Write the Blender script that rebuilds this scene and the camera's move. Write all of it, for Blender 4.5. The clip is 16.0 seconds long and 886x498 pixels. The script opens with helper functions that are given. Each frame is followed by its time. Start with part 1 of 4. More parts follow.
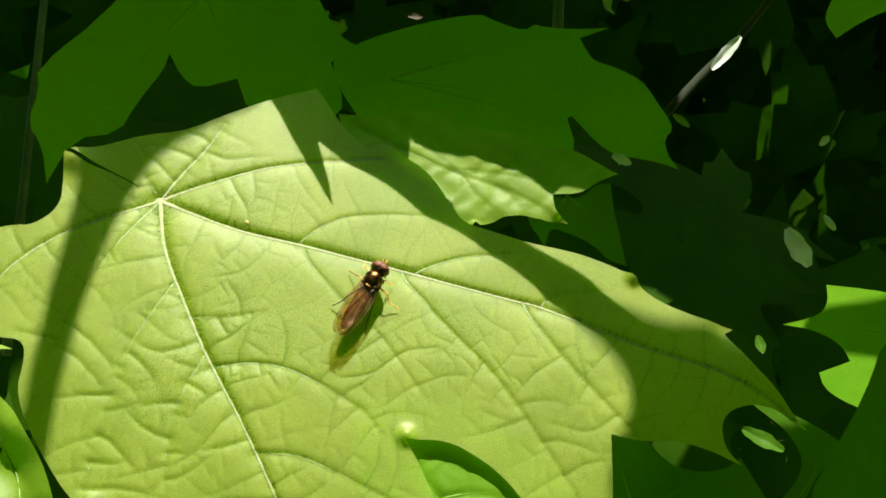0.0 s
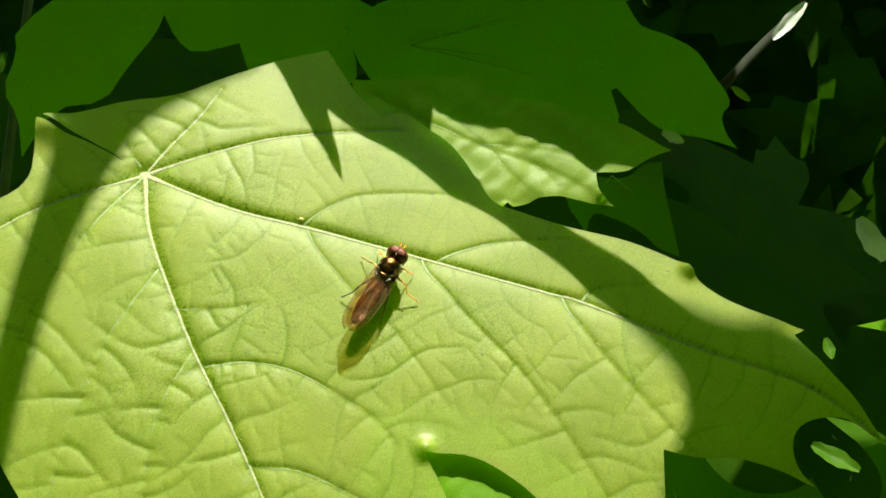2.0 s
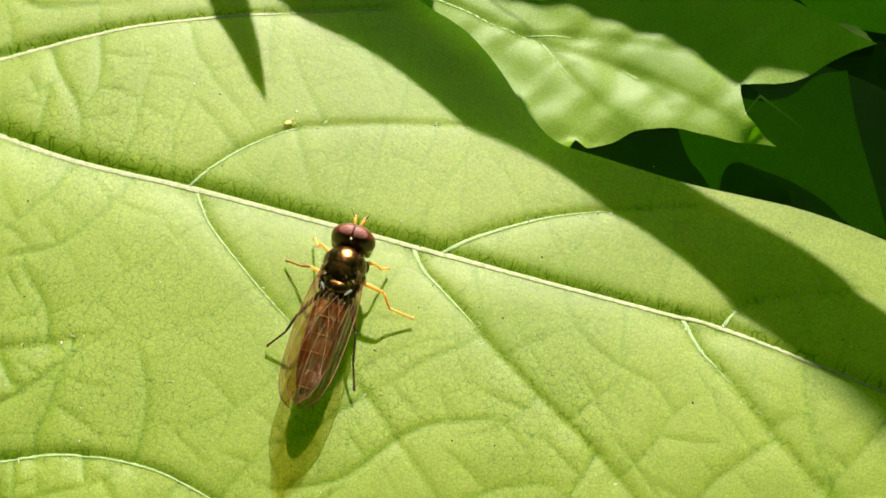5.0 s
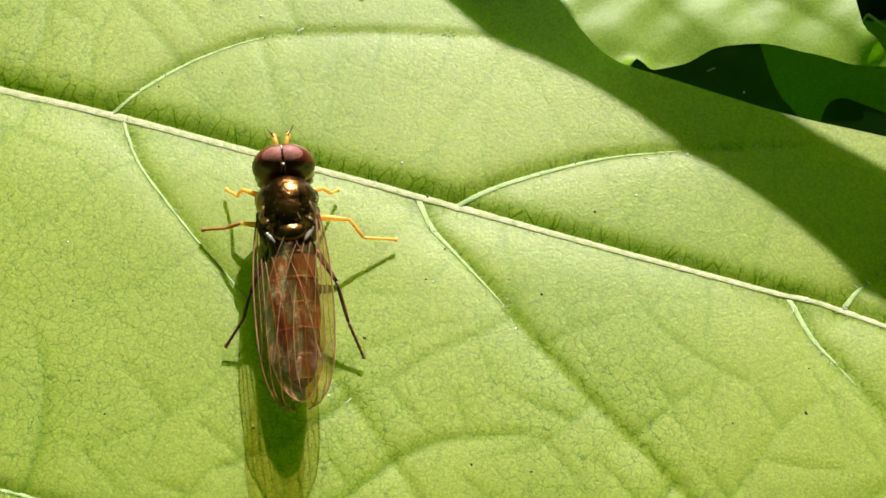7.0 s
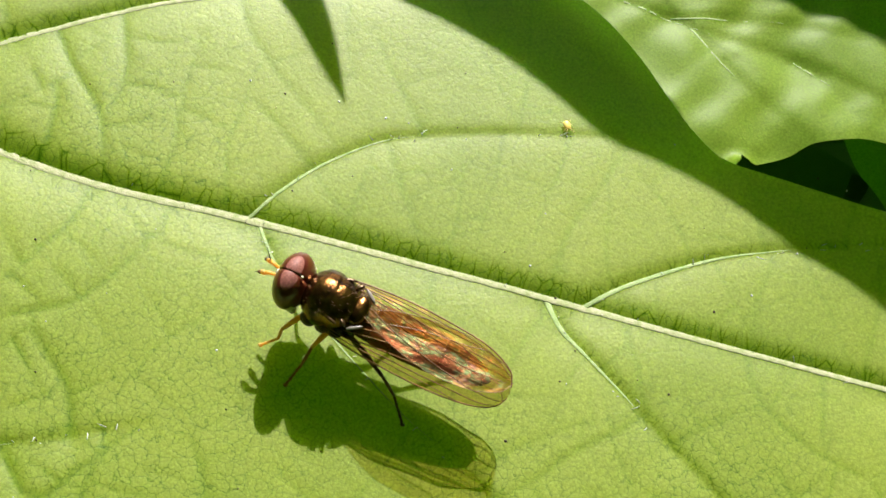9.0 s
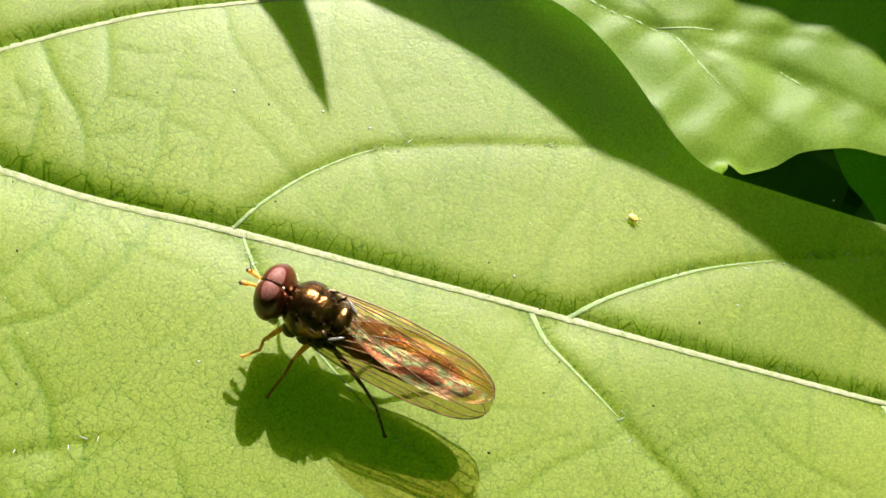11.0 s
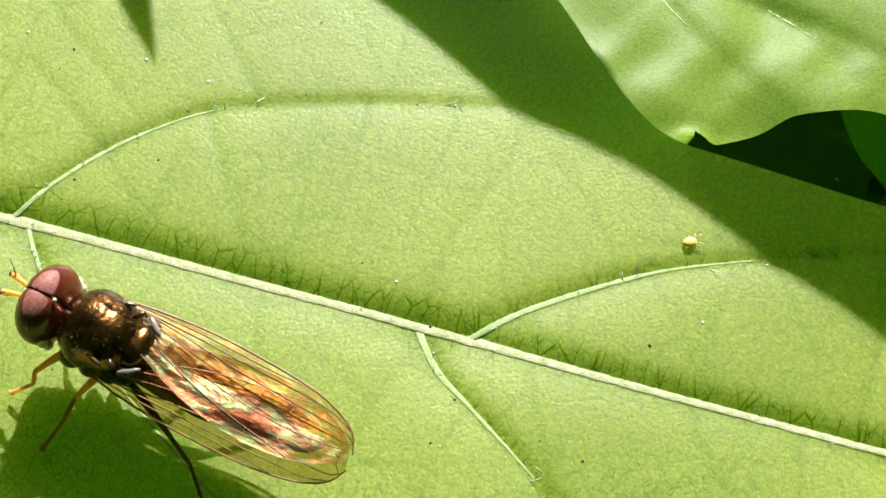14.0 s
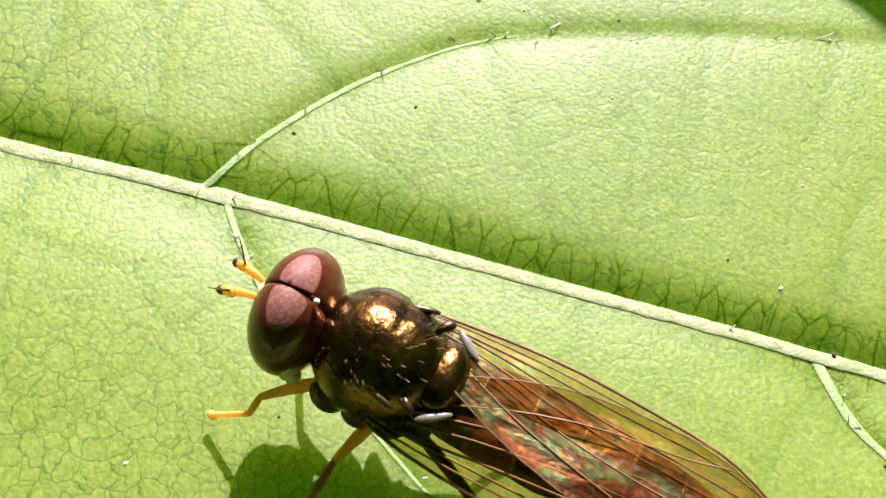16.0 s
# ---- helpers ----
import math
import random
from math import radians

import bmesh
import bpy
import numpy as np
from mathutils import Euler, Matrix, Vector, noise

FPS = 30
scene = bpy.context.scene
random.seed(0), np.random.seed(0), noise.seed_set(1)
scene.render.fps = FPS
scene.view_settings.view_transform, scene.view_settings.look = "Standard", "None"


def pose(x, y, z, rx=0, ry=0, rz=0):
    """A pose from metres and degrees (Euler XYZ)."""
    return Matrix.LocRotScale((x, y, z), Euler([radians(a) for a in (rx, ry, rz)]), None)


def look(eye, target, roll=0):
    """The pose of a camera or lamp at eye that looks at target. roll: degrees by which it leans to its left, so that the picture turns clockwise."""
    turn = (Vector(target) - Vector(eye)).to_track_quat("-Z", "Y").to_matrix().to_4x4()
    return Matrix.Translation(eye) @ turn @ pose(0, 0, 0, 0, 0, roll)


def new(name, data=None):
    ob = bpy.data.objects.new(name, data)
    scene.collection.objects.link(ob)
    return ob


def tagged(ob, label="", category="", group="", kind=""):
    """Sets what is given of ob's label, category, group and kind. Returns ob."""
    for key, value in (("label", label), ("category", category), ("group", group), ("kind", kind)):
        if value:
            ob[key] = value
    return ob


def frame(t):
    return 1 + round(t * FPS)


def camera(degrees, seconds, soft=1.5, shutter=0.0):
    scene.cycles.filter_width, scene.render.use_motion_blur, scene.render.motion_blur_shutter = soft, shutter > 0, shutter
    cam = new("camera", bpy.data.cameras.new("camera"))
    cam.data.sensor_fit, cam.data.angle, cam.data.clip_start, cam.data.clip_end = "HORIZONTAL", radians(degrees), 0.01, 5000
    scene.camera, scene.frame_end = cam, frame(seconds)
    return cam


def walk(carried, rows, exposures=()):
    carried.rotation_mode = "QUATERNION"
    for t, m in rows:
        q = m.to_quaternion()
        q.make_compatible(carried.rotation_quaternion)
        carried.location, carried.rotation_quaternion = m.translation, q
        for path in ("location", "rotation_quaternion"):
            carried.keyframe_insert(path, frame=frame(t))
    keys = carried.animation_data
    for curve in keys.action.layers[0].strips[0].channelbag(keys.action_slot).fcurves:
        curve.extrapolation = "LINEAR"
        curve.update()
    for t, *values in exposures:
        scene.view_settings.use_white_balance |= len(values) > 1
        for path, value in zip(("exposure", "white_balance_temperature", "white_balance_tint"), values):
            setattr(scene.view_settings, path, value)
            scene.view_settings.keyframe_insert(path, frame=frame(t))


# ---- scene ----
from collections import defaultdict
from mathutils.geometry import delaunay_2d_cdt

MM = 0.001
# The broad leaf's own plane: u to the right, v along the slope, h off the surface, in millimetres.
LEAF = pose(0, 0, 0.62, 26.26, 3.67, 4.38)
SUN = Vector((0.27, 1.45, 1.0)).normalized()   # towards the sun, in the leaf's plane


def at(u, v, h=0.0):
    return LEAF @ Vector((u * MM, v * MM, h * MM))


cam = camera(36.0, 16.0, soft=1.7)
# seconds; place in millimetres and turn in degrees, in the leaf's plane
ROWS = [
    (0.0, -13.65, -55.31, 124.84, 23.98, -5.22, -2.32),
    (0.5, -16.64, -60.21, 121.96, 25.80, -5.88, -1.87),
    (1.0, -14.46, -60.55, 124.88, 25.21, -5.08, -1.48),
    (1.5, -15.10, -60.76, 124.78, 25.06, -5.03, -1.54),
    (2.0, -11.95, -49.87, 107.41, 24.24, -4.48, -1.41),
    (2.5, -9.52, -39.93, 84.70, 23.89, -4.44, -1.06),
    (3.0, -7.75, -34.13, 73.18, 23.01, -3.82, -0.98),
    (3.5, -6.97, -29.98, 67.62, 21.88, -3.36, -1.09),
    (6.0, -6.17, -25.09, 47.26, 24.23, -2.69, -1.04),
    (6.5, -6.34, -22.67, 42.10, 23.89, -2.81, -0.80),
    (7.0, -5.73, -21.96, 40.27, 23.60, -2.91, -0.77),
    (7.5, -7.14, -20.99, 41.30, 23.13, -3.23, -0.87),
    (8.0, -8.52, -19.78, 42.34, 22.50, -4.08, -1.33),
    (8.5, -10.88, -19.46, 42.94, 22.01, -4.97, -1.74),
    (9.0, -12.62, -17.51, 43.67, 21.22, -5.50, -2.14),
    (11.5, -11.07, -17.49, 43.56, 21.97, -4.94, -2.11),
    (12.0, -7.84, -18.34, 42.93, 22.73, -3.17, -1.90),
    (12.5, -7.78, -18.09, 43.32, 22.54, -2.90, -2.05),
    (13.0, -8.22, -16.25, 39.66, 21.65, -3.34, -2.00),
    (13.5, -7.24, -14.68, 36.73, 21.06, -3.48, -1.81),
    (14.0, -6.21, -12.90, 32.35, 21.22, -4.06, -1.60),
    (14.5, -9.99, -13.61, 28.45, 21.96, -4.56, -1.76),
    (15.0, -12.22, -12.60, 25.80, 22.99, -5.37, -1.87),
    (15.5, -13.14, -11.35, 22.52, 23.78, -5.95, -1.99),
    (16.0, -12.95, -9.81, 20.48, 24.26, -6.00, -1.97),
]
walk(cam, [(t, LEAF @ pose(u * MM, v * MM, h * MM, rx, ry, rz)) for t, u, v, h, rx, ry, rz in ROWS],
     exposures=[(0.0, 1.40, 6850, 3), (1.0, 1.30, 6850, 3), (1.5, 1.33, 6850, 3), (2.5, 1.48, 6700, 7), (3.5, 1.48, 6600, 10), (7.0, 1.32, 6500, 14), (9.0, 1.25, 6350, 15), (11.5, 1.44, 6250, 17), (12.5, 1.44, 6150, 17), (16.0, 1.50, 6000, 20)])

# ---- light ----
sun_way = (LEAF.to_3x3() @ SUN).normalized()
world = bpy.data.worlds.new("world")
scene.world = world
world.use_nodes = True
sky = world.node_tree.nodes.new("ShaderNodeTexSky")
sky.sky_type, sky.sun_disc = "NISHITA", False
sky.air_density, sky.dust_density, sky.ozone_density = 0.7, 4.0, 0.0
sky.sun_elevation = math.asin(sun_way.z)
sky.sun_rotation = math.atan2(sun_way.x, sun_way.y)
world.node_tree.links.new(sky.outputs[0], world.node_tree.nodes["Background"].inputs[0])
world.node_tree.nodes["Background"].inputs[1].default_value = 0.05
sun = new("sun", bpy.data.lights.new("sun", "SUN"))
sun.data.energy, sun.data.angle, sun.data.color = 4.7, radians(0.24), (1.0, 0.96, 0.90)
sun.matrix_world = look(sun_way * 3, (0, 0, 0))


# ---- materials ----
class Nodes:
    """A material with its principled shader, and short ways to add nodes and links."""

    def __init__(self, name):
        self.mat = bpy.data.materials.new(name)
        self.mat.use_nodes = True
        self.tree = self.mat.node_tree
        self.shader = self.tree.nodes["Principled BSDF"]
        self.out = self.tree.nodes["Material Output"]
        self.coords = self.add("TexCoord").outputs["Object"]

    def add(self, kind, **values):
        node = self.tree.nodes.new("ShaderNode" + kind)
        for key, value in values.items():
            node.inputs[key.replace("_", " ")].default_value = value
        return node

    def join(self, a, b):
        self.tree.links.new(a, b)

    def noise(self, scale, detail=3.0, rough=0.5):
        node = self.add("TexNoise", Scale=scale, Detail=detail, Roughness=rough)
        self.join(self.coords, node.inputs["Vector"])
        return node.outputs["Fac"]

    def cells(self, scale, feature="DISTANCE_TO_EDGE", warp=0.0):
        node = self.add("TexVoronoi", Scale=scale)
        node.feature = feature
        source = self.coords
        if warp:
            wob = self.add("TexNoise", Scale=scale * 0.8, Detail=2.0)
            self.join(self.coords, wob.inputs["Vector"])
            mul = self.add("VectorMath")
            mul.operation = "MULTIPLY_ADD"
            self.join(wob.outputs["Color"], mul.inputs[0])
            mul.inputs[1].default_value = (warp / scale,) * 3
            self.join(self.coords, mul.inputs[2])
            source = mul.outputs[0]
        self.join(source, node.inputs["Vector"])
        return node.outputs["Distance"]

    def ramp(self, fac, stops):
        node = self.add("ValToRGB")
        ramp = node.color_ramp
        while len(ramp.elements) < len(stops):
            ramp.elements.new(0.5)
        for element, (place, colour) in zip(ramp.elements, stops):
            element.position, element.color = place, (*colour, 1.0)
        self.join(fac, node.inputs["Fac"])
        return node.outputs["Color"]

    def mix(self, fac, a, b, blend="MIX"):
        node = self.tree.nodes.new("ShaderNodeMix")
        node.data_type, node.blend_type = "RGBA", blend
        for value, socket in ((fac, node.inputs[0]), (a, node.inputs[6]), (b, node.inputs[7])):
            if isinstance(value, bpy.types.NodeSocket):
                self.join(value, socket)
            else:
                socket.default_value = value if isinstance(value, float) else (*value, 1.0)
        return node.outputs[2]

    def bump(self, height, strength, distance, after=None):
        node = self.add("Bump", Strength=strength, Distance=distance)
        self.join(height, node.inputs["Height"])
        if after:
            self.join(after, node.inputs["Normal"])
        return node.outputs["Normal"]


def leaf_material(name, dark, light, through_colour, share=0.36, rough=0.46, fine=True, gloss=0.5):
    n = Nodes(name)
    white = (1.0, 1.0, 1.0)
    tone = n.ramp(n.noise(110.0, 4.0), [(0.3, dark), (0.7, light)])
    grain = n.ramp(n.noise(11000.0, 2.0, 0.7), [(0.3, (0.74, 0.80, 0.52)), (0.72, (1.24, 1.18, 1.7))])
    tone = n.mix(1.0, tone, grain, "MULTIPLY")
    normal, marks = None, None
    if fine:
        rib, along, gap, seam = n.add("Attribute"), n.add("Attribute"), n.add("Attribute"), n.add("Attribute")
        rib.attribute_name, along.attribute_name, gap.attribute_name, seam.attribute_name = "rib", "along", "gap", "seam"
        # short creases that run off the veins, squarely
        spot = n.add("CombineXYZ")
        n.join(along.outputs["Fac"], spot.inputs["X"])
        squeeze = n.add("Math")
        squeeze.operation = "MULTIPLY"
        squeeze.inputs[1].default_value = 0.60
        n.join(gap.outputs["Fac"], squeeze.inputs[0])
        n.join(squeeze.outputs[0], spot.inputs["Y"])
        wob = n.add("TexNoise", Scale=900.0, Detail=3.0)
        n.join(n.coords, wob.inputs["Vector"])
        sway = n.add("VectorMath")
        sway.operation = "MULTIPLY_ADD"
        sway.inputs[1].default_value = (0.34, 0.25, 0.0)
        n.join(wob.outputs["Color"], sway.inputs[0])
        n.join(spot.outputs[0], sway.inputs[2])
        crease = n.add("TexVoronoi", Scale=1.5)
        crease.feature = "DISTANCE_TO_EDGE"
        n.join(sway.outputs[0], crease.inputs["Vector"])
        # the crease lines are darkened in the colour
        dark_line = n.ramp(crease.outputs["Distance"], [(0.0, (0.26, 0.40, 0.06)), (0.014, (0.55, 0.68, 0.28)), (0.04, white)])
        # the skin's own net of small cells, and a wider one
        web = n.cells(2900.0, warp=1.3)
        thread = n.ramp(web, [(0.0, (0.36, 0.52, 0.14)), (0.024, (0.72, 0.83, 0.52)), (0.055, white)])
        wide_web = n.cells(820.0, warp=1.2)
        net = n.ramp(wide_web, [(0.0, (0.62, 0.76, 0.36)), (0.012, (0.86, 0.92, 0.70)), (0.03, white)])
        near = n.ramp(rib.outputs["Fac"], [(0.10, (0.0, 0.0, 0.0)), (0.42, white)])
        marks = n.mix(n.ramp(n.noise(280.0, 2.0), [(0.46, (0.0,) * 3), (0.62, (0.45,) * 3)]), white, net)
        patchy = n.ramp(n.noise(130.0, 3.0), [(0.42, (0.0,) * 3), (0.60, (0.8,) * 3)])
        old_skin = n.add("Attribute")
        old_skin.attribute_name = "skin"
        patchy = n.mix(1.0, n.mix(0.45, (0.0,) * 3, patchy), old_skin.outputs["Color"], "LIGHTEN")
        marks = n.mix(n.mix(1.0, patchy, near, "LIGHTEN"), marks, n.mix(1.0, marks, thread, "MULTIPLY"))
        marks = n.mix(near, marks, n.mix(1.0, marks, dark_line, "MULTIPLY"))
        # the shade in the sunken seams is put into the colour
        seam_shade = n.ramp(seam.outputs["Fac"], [(0.0, (0.56, 0.72, 0.28)), (0.12, (0.84, 0.91, 0.66)), (0.34, white)])
        marks = n.mix(1.0, marks, seam_shade, "MULTIPLY")
        # ribs: the blade's deeper green, and the groove's shade put into the colour
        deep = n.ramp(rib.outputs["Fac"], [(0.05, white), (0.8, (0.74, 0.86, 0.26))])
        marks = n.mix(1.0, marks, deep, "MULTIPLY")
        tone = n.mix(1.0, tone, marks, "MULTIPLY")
        normal = n.bump(n.ramp(wide_web, [(0.0, (0, 0, 0)), (0.05, (0.8,) * 3), (0.3, (1, 1, 1))]), 0.10, 0.00003)
        normal = n.bump(n.ramp(web, [(0.0, (0, 0, 0)), (0.08, (0.7,) * 3), (0.4, (1, 1, 1))]), 0.13, 0.00002, normal)
    normal = n.bump(n.noise(3000.0, 2.0, 0.6), 0.08, 0.00004, normal)
    normal = n.bump(n.ramp(n.cells(12500.0, "F1"), [(0.1, (1, 1, 1)), (0.75, (0, 0, 0))]), 0.20, 0.000018, normal)
    n.join(tone, n.shader.inputs["Base Color"])
    n.shader.inputs["Roughness"].default_value = rough
    n.shader.inputs["Specular IOR Level"].default_value = gloss
    if fine:
        # light spreads a little inside the blade
        n.shader.subsurface_method = "BURLEY"
        n.shader.inputs["Subsurface Weight"].default_value = 0.5
        n.shader.inputs["Subsurface Radius"].default_value = (1.0, 1.1, 0.3)
        n.shader.inputs["Subsurface Scale"].default_value = 0.0013
        # the creases and the sunken seams are dull
        n.join(n.mix(near, (gloss,) * 3, n.ramp(crease.outputs["Distance"], [(0.0, (0.05,) * 3), (0.10, (gloss * 0.75,) * 3)])), n.shader.inputs["Specular IOR Level"])
    n.join(normal, n.shader.inputs["Normal"])
    glow = n.add("BsdfTranslucent")
    passed = n.mix(1.0, grain, through_colour, "MULTIPLY")
    n.join(n.mix(1.0, passed, marks, "MULTIPLY") if marks else passed, glow.inputs["Color"])
    both = n.add("MixShader")
    both.inputs[0].default_value = share
    n.join(n.shader.outputs[0], both.inputs[1])
    n.join(glow.outputs[0], both.inputs[2])
    n.join(both.outputs[0], n.out.inputs["Surface"])
    return n.mat


def plain_material(name, dark, light, scale, rough=0.5, metal=0.0, bump=0.3, deep=0.00003, coat=0.0, through_colour=None, share=0.4):
    n = Nodes(name)
    n.join(n.ramp(n.noise(scale, 4.0), [(0.3, dark), (0.7, light)]), n.shader.inputs["Base Color"])
    n.shader.inputs["Roughness"].default_value, n.shader.inputs["Metallic"].default_value = rough, metal
    n.shader.inputs["Coat Weight"].default_value = coat
    n.join(n.bump(n.noise(scale * 4, 3.0), bump, deep), n.shader.inputs["Normal"])
    if through_colour:
        glow, both = n.add("BsdfTranslucent"), n.add("MixShader")
        glow.inputs["Color"].default_value = (*through_colour, 1.0)
        both.inputs[0].default_value = share
        n.join(n.shader.outputs[0], both.inputs[1])
        n.join(glow.outputs[0], both.inputs[2])
        n.join(both.outputs[0], n.out.inputs["Surface"])
    return n.mat


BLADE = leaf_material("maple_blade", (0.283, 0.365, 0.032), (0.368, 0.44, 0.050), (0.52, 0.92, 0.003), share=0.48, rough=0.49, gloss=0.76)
# dimmer copy of the blade: its turn from the sun is in the colour
DULL_BLADE = leaf_material("maple_blade_dull", (0.17, 0.27, 0.014), (0.24, 0.345, 0.024), (0.27, 0.74, 0.003), share=0.46, rough=0.52, fine=False, gloss=0.4)
NOTCH_BLADE = leaf_material("maple_blade_deep", (0.12, 0.27, 0.005), (0.16, 0.33, 0.008), (0.22, 0.62, 0.002), share=0.4, rough=0.5, fine=False, gloss=0.3)
# darkened copy of the blade, with deep shade put into its colour
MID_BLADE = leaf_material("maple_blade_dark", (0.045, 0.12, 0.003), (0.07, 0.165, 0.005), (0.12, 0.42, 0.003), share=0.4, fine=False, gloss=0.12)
# greener copy of the blade that carries the tone of shade in its colour
SHADE_BLADE = leaf_material("maple_blade_shaded", (0.12, 0.32, 0.006), (0.17, 0.38, 0.010), (0.26, 0.78, 0.004), share=0.48, fine=False, gloss=0.15)
# near-black copy of the blade: the undergrowth's shade is in its colour
DEEP_BLADE = leaf_material("undergrowth_blade_in_shade", (0.018, 0.056, 0.001), (0.036, 0.096, 0.002), (0.045, 0.17, 0.002), share=0.35, rough=0.6, fine=False, gloss=0.05)
PALE_BLADE = plain_material("pale_bits", (0.45, 0.5, 0.42), (0.7, 0.72, 0.66), 300.0)
RIB = plain_material("maple_rib", (0.27, 0.33, 0.11), (0.48, 0.48, 0.29), 4500.0, rough=0.7, bump=0.6)
FINE_RIB = plain_material("maple_fine_rib", (0.22, 0.34, 0.09), (0.36, 0.45, 0.19), 4500.0, rough=0.65, bump=0.7)
# lets much green light through, to tint the fill from overhead
CANOPY = leaf_material("canopy_blade", (0.06, 0.14, 0.004), (0.09, 0.18, 0.006), (0.32, 0.62, 0.004), share=0.55, rough=0.6, fine=False, gloss=0.1)
# rib for the shaded copies, toned down to match them
SHADE_RIB = plain_material("shaded_rib", (0.12, 0.29, 0.010), (0.17, 0.36, 0.02), 4000.0, rough=0.6)
DRY_STALK = plain_material("dry_green_stalk", (0.010, 0.014, 0.005), (0.026, 0.032, 0.012), 400.0, rough=0.95)
STEM = plain_material("green_stem", (0.03, 0.06, 0.008), (0.06, 0.10, 0.02), 400.0)
SOIL = plain_material("leaf_mould", (0.015, 0.010, 0.006), (0.06, 0.04, 0.022), 60.0, rough=0.9, deep=0.004)
# bright ground, out of view, made to bounce light up under the leaves
BOUNCE_GROUND = plain_material("bounce_ground", (0.11, 0.23, 0.035), (0.24, 0.40, 0.09), 40.0, rough=0.9, deep=0.004)
TWIG = plain_material("dry_twig", (0.03, 0.02, 0.012), (0.09, 0.065, 0.04), 500.0, rough=0.8)


# ---- building blocks ----
def part(name, bm, material, parent, label=""):
    """One mesh object under a thing or a part; its bmesh is in millimetres of the parent's space."""
    data = bpy.data.meshes.new(name)
    bmesh.ops.scale(bm, vec=(MM, MM, MM), verts=bm.verts)
    bm.to_mesh(data)
    bm.free()
    data.materials.append(material)
    data.polygons.foreach_set("use_smooth", [True] * len(data.polygons))
    ob = new(name, data)
    ob.parent = parent
    return tagged(ob, label)


def thing(name, m, label, category, group="", kind=""):
    ob = new(name)
    ob.empty_display_size = 0.003
    ob.matrix_world = m
    return tagged(ob, label, category, group, kind)


def smooth_line(points, per=6):
    """A Catmull-Rom line through the points, of any dimension."""
    p = np.array(points, float)
    p = np.vstack([2 * p[0] - p[1], p, 2 * p[-1] - p[-2]])
    out = []
    for i in range(1, len(p) - 2):
        for k in range(per):
            s = k / per
            out.append(0.5 * (2 * p[i] + (p[i + 1] - p[i - 1]) * s + (2 * p[i - 1] - 5 * p[i] + 4 * p[i + 1] - p[i + 2]) * s * s
                              + (3 * p[i] - p[i - 1] - 3 * p[i + 1] + p[i + 2]) * s ** 3))
    out.append(p[-2])
    return np.array(out)


def tube(bm, points, radii, sides=8, flat=1.0):
    """A tapered tube along points, closed at both ends; flat squeezes it upright."""
    points = [Vector(p) for p in points]
    rings = []
    for i, p in enumerate(points):
        way = (points[min(i + 1, len(points) - 1)] - points[max(i - 1, 0)]).normalized()
        side = way.cross(Vector((0, 0, 1)))
        side = side.normalized() if side.length > 1e-4 else Vector((1, 0, 0))
        up = side.cross(way).normalized()
        r = radii[i] if isinstance(radii, (list, tuple, np.ndarray)) else radii
        rings.append([bm.verts.new(p + side * (r * math.cos(2 * math.pi * k / sides)) + up * (r * flat * math.sin(2 * math.pi * k / sides)))
                      for k in range(sides)])
    for a, b in zip(rings, rings[1:]):
        for k in range(sides):
            bm.faces.new((a[k], a[(k + 1) % sides], b[(k + 1) % sides], b[k]))
    bm.faces.new(rings[0][::-1])
    bm.faces.new(rings[-1])


def ball(bm, centre, radii, turn=None, u=20, v=14, shape=None):
    made = bmesh.ops.create_uvsphere(bm, u_segments=u, v_segments=v, radius=1.0)["verts"]
    for vert in made:
        p = vert.co.copy()
        if shape:
            p = shape(p)
        p = Vector((p.x * radii[0], p.y * radii[1], p.z * radii[2]))
        if turn:
            p = turn @ p
        vert.co = p + Vector(centre)


def rounded(outline, turns=2):
    """Cuts the corners of a closed outline, but leaves its pointed tips."""
    p = [Vector(q) for q in outline]
    sharp = []
    for i, q in enumerate(p):
        a, b = q - p[i - 1], p[(i + 1) % len(p)] - q
        sharp.append(a.angle(b, 0) > radians(75))
    for _ in range(turns):
        q, s = [], []
        for i in range(len(p)):
            if sharp[i]:
                q.append(p[i]), s.append(True)
            else:
                q += [p[i].lerp(p[i - 1], 0.25), p[i].lerp(p[(i + 1) % len(p)], 0.25)]
                s += [False, False]
        p, sharp = q, s
    return p


def line_gap(places, line):
    """The distance of each place from a line of points, how far along it (0 to 1), and whether it lies sunwards (1) or away (-1)."""
    best, along, lean = np.full(len(places), 1e9), np.zeros(len(places)), np.zeros(len(places))
    sunwards = np.array((SUN.x, SUN.y)) / math.hypot(SUN.x, SUN.y)
    total = len(line) - 1
    for i, (a, b) in enumerate(zip(line, line[1:])):
        d = b - a
        s = np.clip(((places - a) @ d) / max(d @ d, 1e-9), 0, 1)
        off = places - a - s[:, None] * d
        gap = np.hypot(*off.T)
        near = gap < best
        best[near], along[near] = gap[near], (i + s[near]) / total
        lean[near] = (off[near] @ sunwards) / np.maximum(gap[near], 1e-6)
    return best, along, lean


